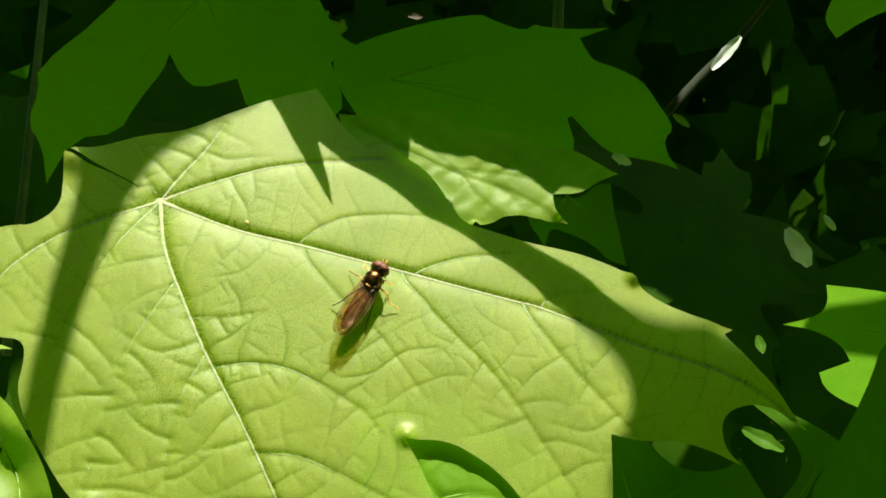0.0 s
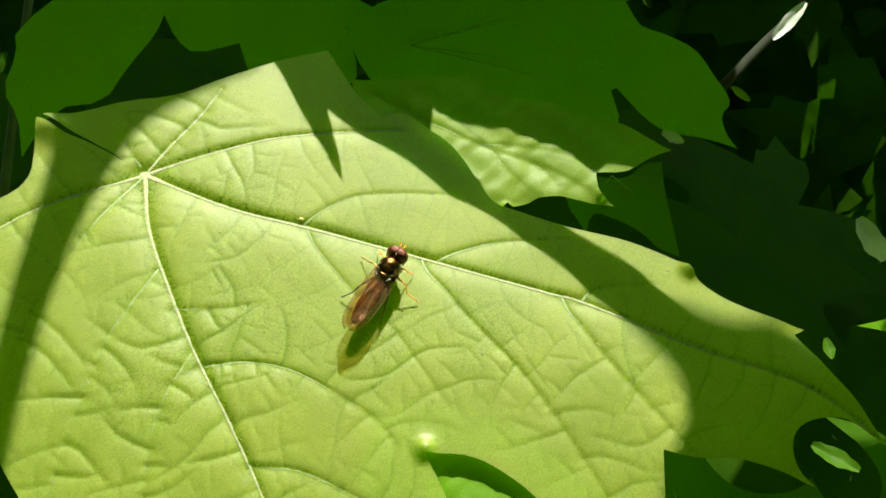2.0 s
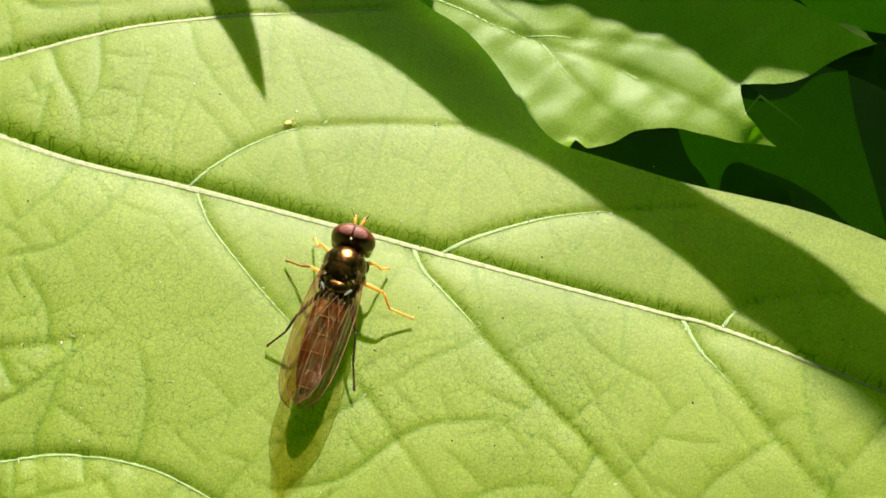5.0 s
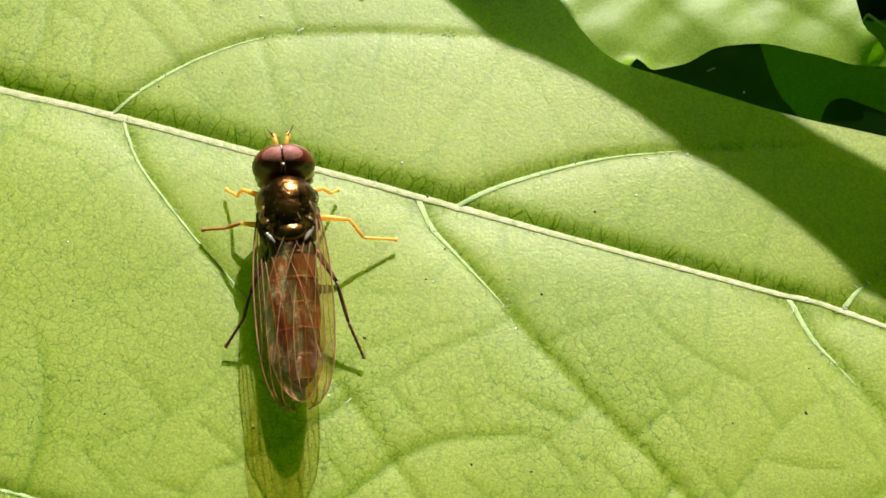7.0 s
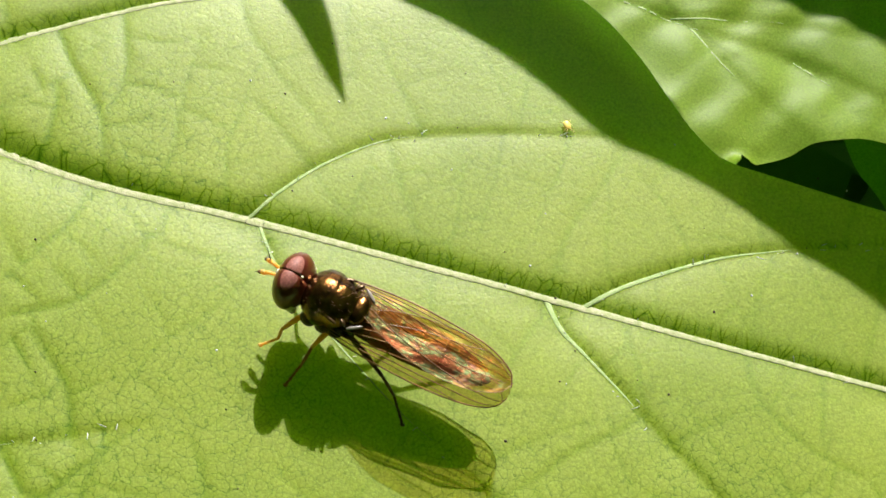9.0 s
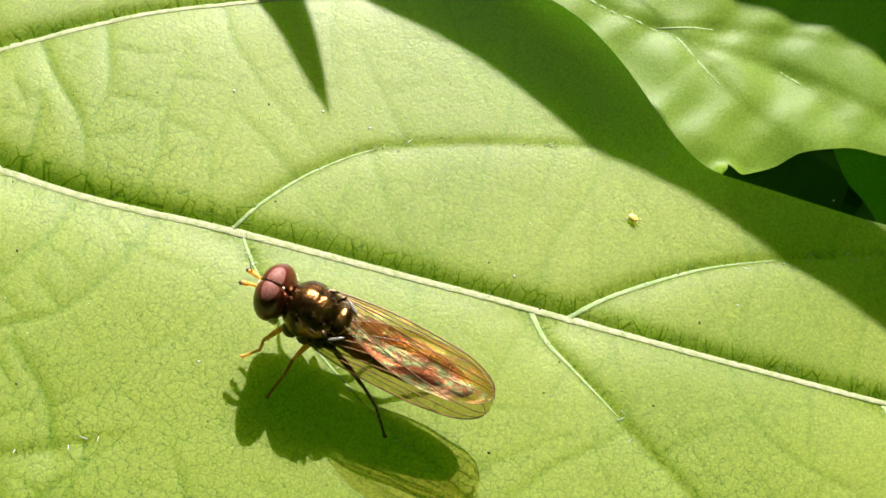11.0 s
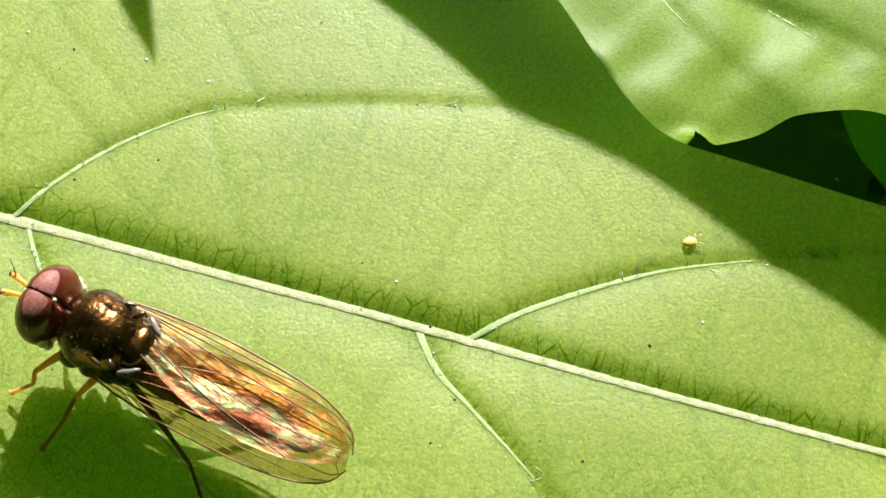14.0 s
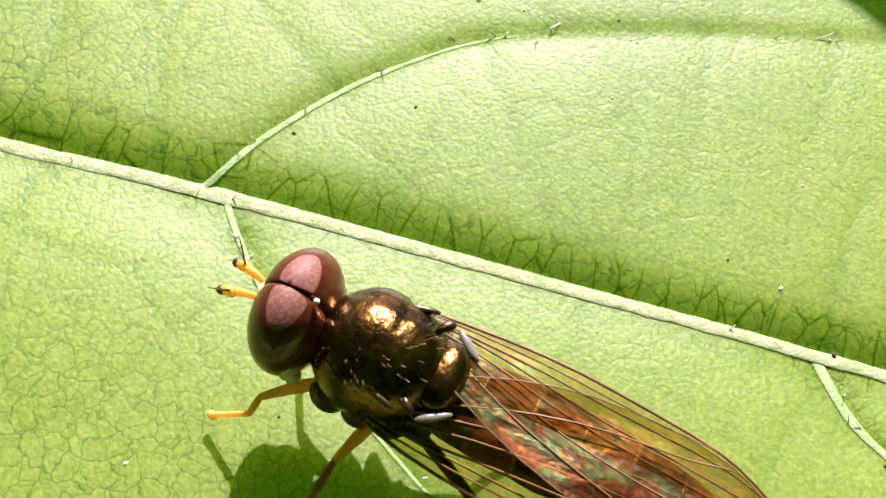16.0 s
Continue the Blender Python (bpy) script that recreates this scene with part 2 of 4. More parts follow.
def quilt(places, size, seed):
    """How far each place lies from the seams of a net of cells that wide, in millimetres; some seams fade away."""
    rng = np.random.default_rng(seed)
    bent = places.copy()
    for wave, reach in ((2.6, 0.09), (6.3, 0.022), (15.0, 0.006)):
        bent = bent + reach * size * np.stack([np.sin(places[:, 1] * (wave / size) + seed) + np.sin((places[:, 0] + places[:, 1]) * (0.7 * wave / size) + 2 * seed),
                                               np.sin(places[:, 0] * (wave / size) + 3 * seed) + np.sin((places[:, 0] - places[:, 1]) * (0.8 * wave / size) + seed)], 1)
    low, high = bent.min(0) - size, bent.max(0) + size
    nx, ny = np.ceil((high - low) / size).astype(int)
    sites = np.array([low + (np.array((i, j)) + rng.uniform(0.05, 0.95, 2)) * size for i in range(nx) for j in range(ny)])
    weak = rng.uniform(0, 1, len(sites))
    out = np.zeros(len(places))
    for start in range(0, len(bent), 8000):
        chunk = bent[start:start + 8000]
        d = (chunk[:, None, 0] - sites[None, :, 0]) ** 2 + (chunk[:, None, 1] - sites[None, :, 1]) ** 2
        two = np.argpartition(d, 1, axis=1)[:, :2]
        near = np.sqrt(np.sort(np.take_along_axis(d, two, 1), 1))
        pair = weak[two].sum(1) % 1.0
        out[start:start + 8000] = 0.5 * (near[:, 1] - near[:, 0]) + 0.22 * size * np.clip(pair - 0.55, 0, 1)
    return out


def side_nerves(lines, seed, reach=8.0):
    """Fine nerves that leave the veins at a slant and run on until they meet another line, then finer ones that leave these: (line, strength)."""
    rng = random.Random(seed)
    taken = [np.array(line) for line, _ in lines]
    made = []

    def grow(foot, way, length, strength, own):
        line, bend = [np.array(foot)], rng.uniform(-2.0, 2.0)
        others = np.vstack([t for t in taken if t is not own])
        while len(line) * 0.35 < length:
            a = radians(bend + rng.gauss(0, 5))
            way = np.array((way[0] * math.cos(a) - way[1] * math.sin(a), way[0] * math.sin(a) + way[1] * math.cos(a)))
            line.append(line[-1] + way * 0.35)
            if len(line) > 3 and np.hypot(*(others - line[-1]).T).min() < 0.32:
                break
        if len(line) > 3:
            made.append((np.array(line), strength))
            taken.append(made[-1][0])

    def sprout(source, spacing, length, strong, tilt):
        steps = np.hypot(*np.diff(source, axis=0).T)
        run = np.concatenate([[0], np.cumsum(steps)])
        for side in (-1, 1):
            d = spacing * rng.uniform(0.3, 1.0)
            while d < run[-1] - 0.3:
                i = int(np.searchsorted(run, d)) - 1
                i = min(max(i, 0), len(steps) - 1)
                along = (source[i + 1] - source[i]) / max(steps[i], 1e-6)
                slant = radians(rng.uniform(*tilt)) * side
                way = np.array((along[0] * math.cos(slant) - along[1] * math.sin(slant), along[0] * math.sin(slant) + along[1] * math.cos(slant)))
                foot = source[i] + along * (d - run[i])
                grow(foot, way, length * rng.uniform(0.5, 1.0), strong * rng.uniform(0.45, 1.0), source)
                d += spacing * rng.uniform(0.7, 1.4)

    for source in list(taken):
        sprout(source, 3.2, reach, 1.0, (74, 100))
    for source in [line for line, _ in made]:
        sprout(source, 2.4, 3.0, 0.5, (70, 110))
    return made


def nerve_gap(q, nerves):
    """How deep each place lies in the soft hollows along the nerves (0 to 1), and its distance from the nearest, weighed by strength."""
    hollow, gap = np.zeros(len(q)), np.full(len(q), 3.0)
    for line, strength in nerves:
        low, high = line.min(0) - 3.0, line.max(0) + 3.0
        pick = np.flatnonzero((q[:, 0] > low[0]) & (q[:, 0] < high[0]) & (q[:, 1] > low[1]) & (q[:, 1] < high[1]))
        if len(pick):
            d, along, lean = line_gap(q[pick], line)
            power = strength * (1 - 0.55 * along)
            hollow[pick] = np.maximum(hollow[pick], power * (0.36 * np.exp(-d / (0.8 - 0.3 * lean)) + 0.54 * np.exp(-d / (0.30 - 0.20 * lean))))
            gap[pick] = np.minimum(gap[pick], d / np.maximum(power, 0.1))
    return hollow, gap


def maple_leaf(label, outline, node, veins, h, material, step=0.8, close=None, relief=0.3, bow=0.0, seed=1, ribs=RIB, group="", name="maple_leaf",
               where=None, drop=None, puff=0.4, netted=False, soft=2):
    """A leaf in the plane of the broad leaf, h above it. veins: (line, radius at its foot). close: (u0, v0, u1, v1, step), a finer patch."""
    edge = rounded(outline, soft)
    pts, n = [], len(edge)
    for i in range(n):
        a, b = edge[i], edge[(i + 1) % n]
        cuts = max(1, int((b - a).length / max(step, 0.5)))
        pts += [a.lerp(b, k / cuts) for k in range(cuts)]
    rim = len(pts)
    loop = list(range(rim))
    flat = np.array([tuple(p) for p in pts])
    low, high = flat.min(0), flat.max(0)
    rng = np.random.default_rng(seed)

    def grid(u0, v0, u1, v1, s):
        us, vs = np.meshgrid(np.arange(u0, u1, s), np.arange(v0, v1, s * 0.87))
        us = us + (np.arange(us.shape[0]) % 2)[:, None] * s / 2
        return np.stack([us.ravel(), vs.ravel()], 1)

    inner = grid(low[0], low[1], high[0], high[1], step)
    if close:
        u0, v0, u1, v1, s = close
        keep = ~((inner[:, 0] > u0) & (inner[:, 0] < u1) & (inner[:, 1] > v0) & (inner[:, 1] < v1))
        inner = np.vstack([inner[keep], grid(u0, v0, u1, v1, s)])
    # inside the rim, and not too near it
    inside = np.zeros(len(inner), bool)
    ring = flat
    for a, b in zip(ring, np.roll(ring, -1, 0)):
        cross = (a[1] > inner[:, 1]) != (b[1] > inner[:, 1])
        x = (b[0] - a[0]) * (inner[:, 1] - a[1]) / (b[1] - a[1] + 1e-12) + a[0]
        inside ^= cross & (inner[:, 0] < x)
    gap, _, _ = line_gap(inner, np.vstack([ring, ring[:1]]))
    inner = inner[inside & (gap > 0.12)]
    verts, _, faces, *_ = delaunay_2d_cdt([Vector(p) for p in np.vstack([flat, inner])], [], [loop], 1, 1e-5)
    places = np.array([tuple(v) for v in verts])
    lines = [(smooth_line(vein[0]), vein[1]) for vein in veins]
    fades = [vein[2] if len(vein) > 2 else 1.0 if vein[1] > 0.12 else 0.45 for vein in veins]

    nerves = side_nerves(lines, seed) if netted else []

    def height(q, full=False):
        seam, nearest, along_it, crease = np.full(len(q), 1.0), np.full(len(q), 1e9), np.zeros(len(q)), np.full(len(q), 1.0)
        for k, (line, r) in enumerate(lines):
            d, along, lean = line_gap(q, line)
            length = np.hypot(*np.diff(line, axis=0).T).sum()
            wide = 0.18 + 1.5 * r * (1.15 - along)
            seam *= 1 - min(0.95, 0.12 + 3.7 * r) * (0.95 - 0.68 * along) * np.exp(-(d / (wide * (2.0 - 1.15 * lean))) ** 1.15)
            # stronger on the sunward side, where the groove's wall lies in shade
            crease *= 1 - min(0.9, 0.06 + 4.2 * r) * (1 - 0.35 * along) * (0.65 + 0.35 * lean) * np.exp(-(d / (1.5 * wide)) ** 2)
            nearer = d < nearest
            nearest[nearer], along_it[nearer] = d[nearer], along[nearer] * length + 7.3 * k
        coarse = (0.06 if netted is True else 0.16) + 0.75 * puff * np.clip((-14 - q[:, 0]) / 8, 0, 1) + 0.9 * puff * np.clip((-6 - q[:, 1]) / 6, 0, 1)
        if nerves:
            hollow, wide_net = nerve_gap(q, nerves)
            dome = 1.9 * (1 - hollow)
            wide_net = wide_net + 0.10 * np.clip(1 - coarse / 0.25, 0, 1)
        else:
            wide_net = quilt(q, 4.3, seed)
            dome = 0.55 * (1 - np.exp(-wide_net / 0.75)) + 0.35 * (1 - np.exp(-wide_net / 0.16))
        z = relief * (1.3 + coarse * dome) * seam - relief * 1.5
        z -= bow * (((q[:, 0] - node[0]) / 30) ** 2 + ((q[:, 1] - node[1]) / 30) ** 2)
        if drop:
            z += drop(q)
        return (z, crease, nearest, along_it, wide_net) if full else z

    z, crease, nearest, along_it, seam_gap = height(places, True)
    ob = thing(name, where or (LEAF @ pose(node[0] * MM, node[1] * MM, h * MM)), label, "leaf", group)
    data = bpy.data.meshes.new("blade")
    data.from_pydata([((p[0] - node[0]) * MM, (p[1] - node[1]) * MM, zz * MM) for p, zz in zip(places, z)], [], faces)
    data.materials.append(material)
    data.polygons.foreach_set("use_smooth", [True] * len(data.polygons))
    # the older, more finely cracked stretches of skin
    skin = np.zeros(len(places))
    for u, v, wide in ((-17.0, -7.0, 7.0), (-7.0, -9.5, 4.0), (1.0, -9.5, 4.5), (-18.5, 3.0, 4.5), (-26.0, -14.0, 6.0)):
        skin = np.maximum(skin, np.exp(-(((places[:, 0] - u) ** 2 + (places[:, 1] - v) ** 2) / wide ** 2) ** 1.5))
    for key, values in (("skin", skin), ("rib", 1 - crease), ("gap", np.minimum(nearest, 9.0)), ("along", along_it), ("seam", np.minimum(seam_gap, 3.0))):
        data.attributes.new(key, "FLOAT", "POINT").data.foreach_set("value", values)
    blade = new("blade", data)
    blade.parent = ob
    for (line, r), fade in zip(lines, fades):
        bm = bmesh.new()
        fine = smooth_line(line, 3)
        s = np.linspace(0, 1, len(fine))
        fine, s = fine[s <= fade], s[s <= fade] / fade
        zz = height(fine)
        uneven = 1.0 + 0.10 * np.sin(fine[:, 0] * 7.0) * np.sin(fine[:, 1] * 5.0 + fine[:, 0] * 2.3)
        taper = r * uneven * (1.0 - 0.7 * s if r > 0.12 else 1.05 - 0.95 * s ** 1.6)
        sink = np.full(len(s), 0.07) if ribs is not RIB else np.full(len(s), 0.07 * r + 0.008) if r > 0.12 else r * (0.10 * np.minimum(1, 8 * s) - 0.05 - 0.15 * s ** 4) + 0.016
        tube(bm, [(a - node[0], b - node[1], c + low) for (a, b), c, low in zip(fine, zz, sink)], taper, 12, 0.15)
        part("vein", bm, ribs if r > 0.1 or ribs is not RIB else FINE_RIB, ob, "pale raised leaf vein" if r > 0.1 else "")
    return ob, height


# ---- ground and far undergrowth ----
def ground():
    bm = bmesh.new()
    rng = random.Random(3)
    rings, last = [0.0, 0.08, 0.16, 0.26, 0.4, 0.6, 0.9, 1.4, 2.2, 4, 8, 20, 60, 200, 800], None
    centre = bm.verts.new((0, 0, 0))
    for r in rings[1:]:
        ring = [bm.verts.new((r * math.cos(a), r * math.sin(a), rng.uniform(-0.012, 0.012) * min(1, 3 / r)))
                for a in [2 * math.pi * k / 48 for k in range(48)]]
        for k in range(48):
            if last is None:
                bm.faces.new((centre, ring[k], ring[(k + 1) % 48]))
            else:
                bm.faces.new((last[k], ring[k], ring[(k + 1) % 48], last[(k + 1) % 48]))
        last = ring
    data = bpy.data.meshes.new("ground")
    bm.to_mesh(data)
    bm.free()
    data.materials.append(BOUNCE_GROUND)
    tagged(new("ground", data), "grass-green ground out of view, kept bright to light the leaves from below", "ground", kind="structure")


ground()

# ---- the broad leaf ----
OUTLINE = [(-30.2, 6.62), (-30.8, 7.0), (-33.6, 8.6), (-35.9, 9.4), (-37.9, 10.5), (-37.9, 7.4), (-38.0, 4.6), (-40.4, 2.5), (-42.5, 2.6),
           (-45.5, 1.7), (-44.8, 0.3), (-45.8, -3.0), (-47.9, -5.3), (-45.8, -8.8), (-42.6, -9.2), (-40.6, -9.4), (-40.1, -11.1), (-40.8, -15.0),
           (-38.1, -20.4), (-34.9, -25.2), (-32.4, -26.0), (-29.9, -29.9), (-24.2, -35.5), (-19.7, -38.0), (-12.8, -42.5), (-9.8, -36.9),
           (-5.6, -32.0), (-0.4, -31.1), (-0.8, -26.9), (-1.8, -25.0), (-3.2, -21.5), (-4.3, -19.6), (-0.5, -19.6), (2.7, -21.4), (5.2, -23.5),
           (7.0, -26.0), (10.7, -29.2), (14.2, -31.9), (15.4, -25.7), (15.6, -19.3), (18.6, -20.1), (21.4, -19.9), (24.6, -20.8)]
OUTLINE += [(28.5, -22.3), (26.7, -20.6), (26.6, -18.3), (27.9, -16.9), (30.9, -16.4), (33.0, -17.1), (35.6, -19.0), (32.8, -15.1), (30.3, -12.2),
            (28.2, -9.0), (29.2, -8.5), (25.1, -7.4), (21.8, -5.9), (19.8, -4.3), (19.2, -2.9), (14.4, -0.7), (11.2, 0.1), (8.6, 0.7), (6.0, 1.6), (4.3, 2.2),
            (2.5, 2.8), (1.6, 3.9), (0.8, 5.3), (-0.1, 7.1), (-1.6, 9.2), (-3.4, 10.4), (-5.7, 12.4), (-7.4, 11.4), (-9.7, 13.8), (-10.9, 15.9), (-12.5, 18.8), (-16.8, 17.6),
            (-22.0, 15.4), (-25.9, 13.4), (-30.5, 12.8), (-33.8, 11.6), (-37.4, 10.75), (-33.7, 8.85), (-30.8, 7.15)]
NODE = (-28.3, 5.4)
VEINS = [
    ([NODE, (-26.2, 8.3), (-23.9, 11.2), (-22.0, 14.3)], 0.13),
    ([NODE, (-24.6, 6.9), (-20.8, 8.2), (-17.7, 9.1), (-13.9, 9.7), (-10.3, 10.0), (-5.5, 10.3)], 0.15),
    ([NODE, (-20.6, 2.2), (-14.3, 0.53), (-8.6, -1.1), (-4.1, -2.38), (1.0, -3.9), (6.6, -5.5), (10.0, -6.5), (19.6, -10.6), (27.8, -13.5), (34.6, -18.0)], 0.20),
    ([NODE, (-27.6, 0.2), (-25.7, -5.1), (-23.2, -11.0), (-20.2, -16.8), (-17.6, -22.3), (-15.2, -28.0), (-12.8, -36.0)], 0.21),
    ([NODE, (-36.5, 2.2), (-41.2, -0.9), (-44.6, -4.7)], 0.13),
    ([NODE, (-32.6, 0.0), (-36.0, -5.9), (-38.2, -11.6)], 0.09),
    ([(-14.6, 0.55), (-14.3, 0.75), (-13.45, 1.5), (-12.2, 2.4), (-10.95, 3.05), (-9.7, 3.53), (-8.5, 3.72), (-6.7, 3.83), (-4.5, 3.85), (-1.8, 3.75)], 0.065, 0.66),
    ([(-3.0, -2.7), (-1.6, -2.04), (0.25, -1.42), (2.1, -0.95), (4.3, -0.68), (6.7, -0.56), (9.2, -0.45)], 0.09, 0.7),
    ([(-14.1, 0.5), (-13.9, -0.2), (-13.4, -1.35), (-12.4, -2.75), (-11.05, -4.45), (-9.25, -6.5), (-7.95, -7.7), (-6.2, -9.6), (-2.2, -15.6)], 0.055, 0.72),
    ([(-4.25, -2.4), (-3.8, -3.5), (-3.1, -4.35), (-1.7, -6.0), (-0.9, -7.05), (0.6, -8.8), (5.5, -14.6), (12.1, -25.6), (13.8, -30.0)], 0.09, 0.42),
    ([(9.5, -6.3), (10.3, -5.5), (11.9, -5.0), (16.0, -4.6)], 0.09),
    ([(7.8, -5.9), (8.4, -7.3), (9.4, -8.6), (12.0, -12.2), (15.6, -16.5), (18.4, -19.7)], 0.09),
    ([(-22.5, -12.3), (-19.0, -11.9), (-15.4, -12.5), (-12.1, -14.2), (-8.4, -16.6), (-6.4, -19.0)], 0.07, 0.8),
    ([(-18.2, -20.6), (-14.3, -21.0), (-9.6, -23.2), (-3.4, -26.5)], 0.075, 0.8),
    ([(-26.6, -3.6), (-30.4, -10.0), (-32.7, -17.3), (-34.3, -24.2)], 0.05),
    ([(-23.4, -11.0), (-25.9, -16.2), (-26.7, -23.8), (-26.0, -32.0)], 0.05),
    ([(-25.3, -7.3), (-21.4, -7.2), (-17.6, -6.6)], 0.04),
    ([(-28.7, 6.1), (-29.5, 7.5), (-30.3, 8.8)], 0.06),
]


def lifted(q):
    """Where the broad leaf's rim curls up or its lobes sink."""
    z = -0.002 * q[:, 1] ** 2
    for u, v, wide, high in ((-4.2, -19.2, 0.8, 0.7), (19.3, -3.1, 0.8, 0.8), (-33.5, -25.0, 1.2, 0.3), (-37.0, 10.0, 1.5, 1.2),
                             (29.0, -8.7, 2.0, -1.0), (35.0, -18.0, 3.0, -1.2), (28.3, -22.0, 2.0, -0.8)):
        z += high * np.exp(-((q[:, 0] - u) ** 2 + (q[:, 1] - v) ** 2) / wide ** 2)
    return z


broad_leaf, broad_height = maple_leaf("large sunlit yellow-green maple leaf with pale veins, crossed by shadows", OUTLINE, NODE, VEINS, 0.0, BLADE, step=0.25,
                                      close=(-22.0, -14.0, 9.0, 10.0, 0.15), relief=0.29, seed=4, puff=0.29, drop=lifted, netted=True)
bm = bmesh.new()
ball(bm, (0, 0, broad_height(np.array([NODE]))[0] - 0.01), (0.55, 0.45, 0.07), u=20, v=12)
part("vein_hub", bm, RIB, broad_leaf, "pale spot where the veins meet")
bm = bmesh.new()
tube(bm, [tuple(p) for p in smooth_line([(0, 0, -0.95), (-1.5, 1.2, -2.6), (-4, 3.5, -10), (-8, 7, -30)], 6)], 0.4, 10)
part("petiole", bm, STEM, broad_leaf, "slender green leaf stalk")


def vein_hairs():
    """Short pale bristles along the broad leaf's veins."""
    rng = random.Random(17)
    feet = []
    for line in [smooth_line(vein[0]) for vein in VEINS[2:]]:
        for _ in range(14):
            i = rng.randrange(len(line) - 1)
            feet.append(line[i] + (line[i + 1] - line[i]) * rng.random() + np.array((rng.gauss(0, 0.12), rng.gauss(0, 0.12))))
    bm = bmesh.new()
    for (u, v), z in zip(feet, broad_height(np.array(feet))):
        foot = Vector((u - NODE[0], v - NODE[1], z))
        lean = Vector((rng.gauss(0, 0.12), rng.gauss(0, 0.12), rng.uniform(0.08, 0.2)))
        tube(bm, [foot, foot + lean * 0.6, foot + lean], [0.014, 0.010, 0.004], 4)
    part("vein_hairs", bm, PALE_BLADE, broad_leaf, "short pale bristles along the veins")


vein_hairs()


# ---- the leaves round it ----
def tips_of(outline, node, least=0.5):
    """Lines from the node to the pointed tips of an outline."""
    p = [Vector(q) for q in outline]
    made = []
    for i, q in enumerate(p):
        turn = (q - p[i - 1]).angle(p[(i + 1) % len(p)] - q, 0)
        if turn > radians(80) and (q - Vector(node)).length > least:
            mid = Vector(node).lerp(q, 0.5) + Vector((0.0, 0.03 * (q - Vector(node)).length))
            made.append(([node, tuple(mid), tuple(Vector(node).lerp(q, 0.95))], 0.08))
    return made


def side_leaf(label, outline, node, h, material, extra=(), veined=True, **more):
    return maple_leaf(label, outline, node, (tips_of(outline, node) if veined else []) + list(extra), h, material, step=more.pop("step", 0.9), ribs=more.pop("ribs", SHADE_RIB), **more)[0]


def tucked(q):
    """The tucked leaf's uneven rim, with one curled tooth, and its soft swells."""
    z = 0.10 * np.sin(q[:, 0] * 1.1 + 0.6 * q[:, 1]) * np.sin(0.9 * q[:, 1] + 1.0) + 0.05 * np.sin(q[:, 0] * 2.3 - 1.2 * q[:, 1] + np.sin(q[:, 1] * 1.7))
    z += 0.09 * np.sin(q[:, 0] * 2.1 + 0.4 * np.sin(q[:, 1] * 3)) * np.clip((6.2 - q[:, 1]) / 2.5, 0, 1)
    z += 0.7 * np.exp(-((q[:, 0] - 3.5) ** 2 + (q[:, 1] - 3.0) ** 2) / 0.35 ** 2) + 0.4 * np.exp(-((q[:, 0] - 12.2) ** 2 + (q[:, 1] - 4.2) ** 2) / 0.5 ** 2)
    return z - 0.25 * np.clip((5.0 - q[:, 1]) / 1.5, 0, 1) ** 2


NEAR = "maple leaves behind the broad leaf"
maple_leaf("maple leaf half in sun, tucked behind the broad leaf's edge",
          [(-10.3, 15.9), (-7.9, 15.7), (-4.3, 16.1), (1.2, 16.7), (1.7, 15.8), (2.7, 14.7), (5.2, 14.0), (8.8, 13.8), (9.1, 12.8), (13.5, 12.0), (15.5, 11.2), (17.2, 10.0), (19.0, 8.9), (16.8, 8.2), (14.9, 6.6), (11.9, 6.6),
           (11.8, 6.0), (12.0, 4.5), (12.6, 3.8), (13.3, 3.2), (12.0, 3.5), (11.3, 3.6), (9.6, 3.9), (8.6, 4.2), (7.6, 4.1), (6.5, 4.0), (6.2, 3.9), (5.5, 3.5), (4.6, 3.25), (4.0, 3.1), (3.6, 3.5),
           (3.2, 2.7), (1.0, 2.2), (-1.2, 2.6), (-4.6, 4.8), (-9.2, 9.3)],
          (-8.0, 14.2), [([(-8.0, 14.2), (-1.8, 10.8), (2.2, 8.9), (6.2, 7.5), (9.8, 5.6), (12.2, 4.0)], 0.07),
                         ([(2.2, 8.9), (4.0, 6.4), (6.2, 4.3)], 0.04), ([(6.2, 7.5), (7.6, 6.2), (8.4, 4.7)], 0.035), ([(1.5, 9.3), (6.5, 9.0), (11.0, 7.8)], 0.03)],
          -0.9, DULL_BLADE, step=0.25, relief=0.34, group=NEAR, seed=5, puff=0.8, drop=tucked, netted="crumpled")
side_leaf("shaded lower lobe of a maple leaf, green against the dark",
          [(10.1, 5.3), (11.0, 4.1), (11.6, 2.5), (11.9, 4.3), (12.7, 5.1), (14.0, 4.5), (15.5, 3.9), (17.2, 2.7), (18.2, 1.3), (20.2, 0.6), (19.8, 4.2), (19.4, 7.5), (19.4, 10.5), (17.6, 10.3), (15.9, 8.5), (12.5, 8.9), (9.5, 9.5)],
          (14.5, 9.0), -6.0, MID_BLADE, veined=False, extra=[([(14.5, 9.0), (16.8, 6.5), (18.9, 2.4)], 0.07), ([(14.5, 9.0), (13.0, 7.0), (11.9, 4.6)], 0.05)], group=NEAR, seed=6)
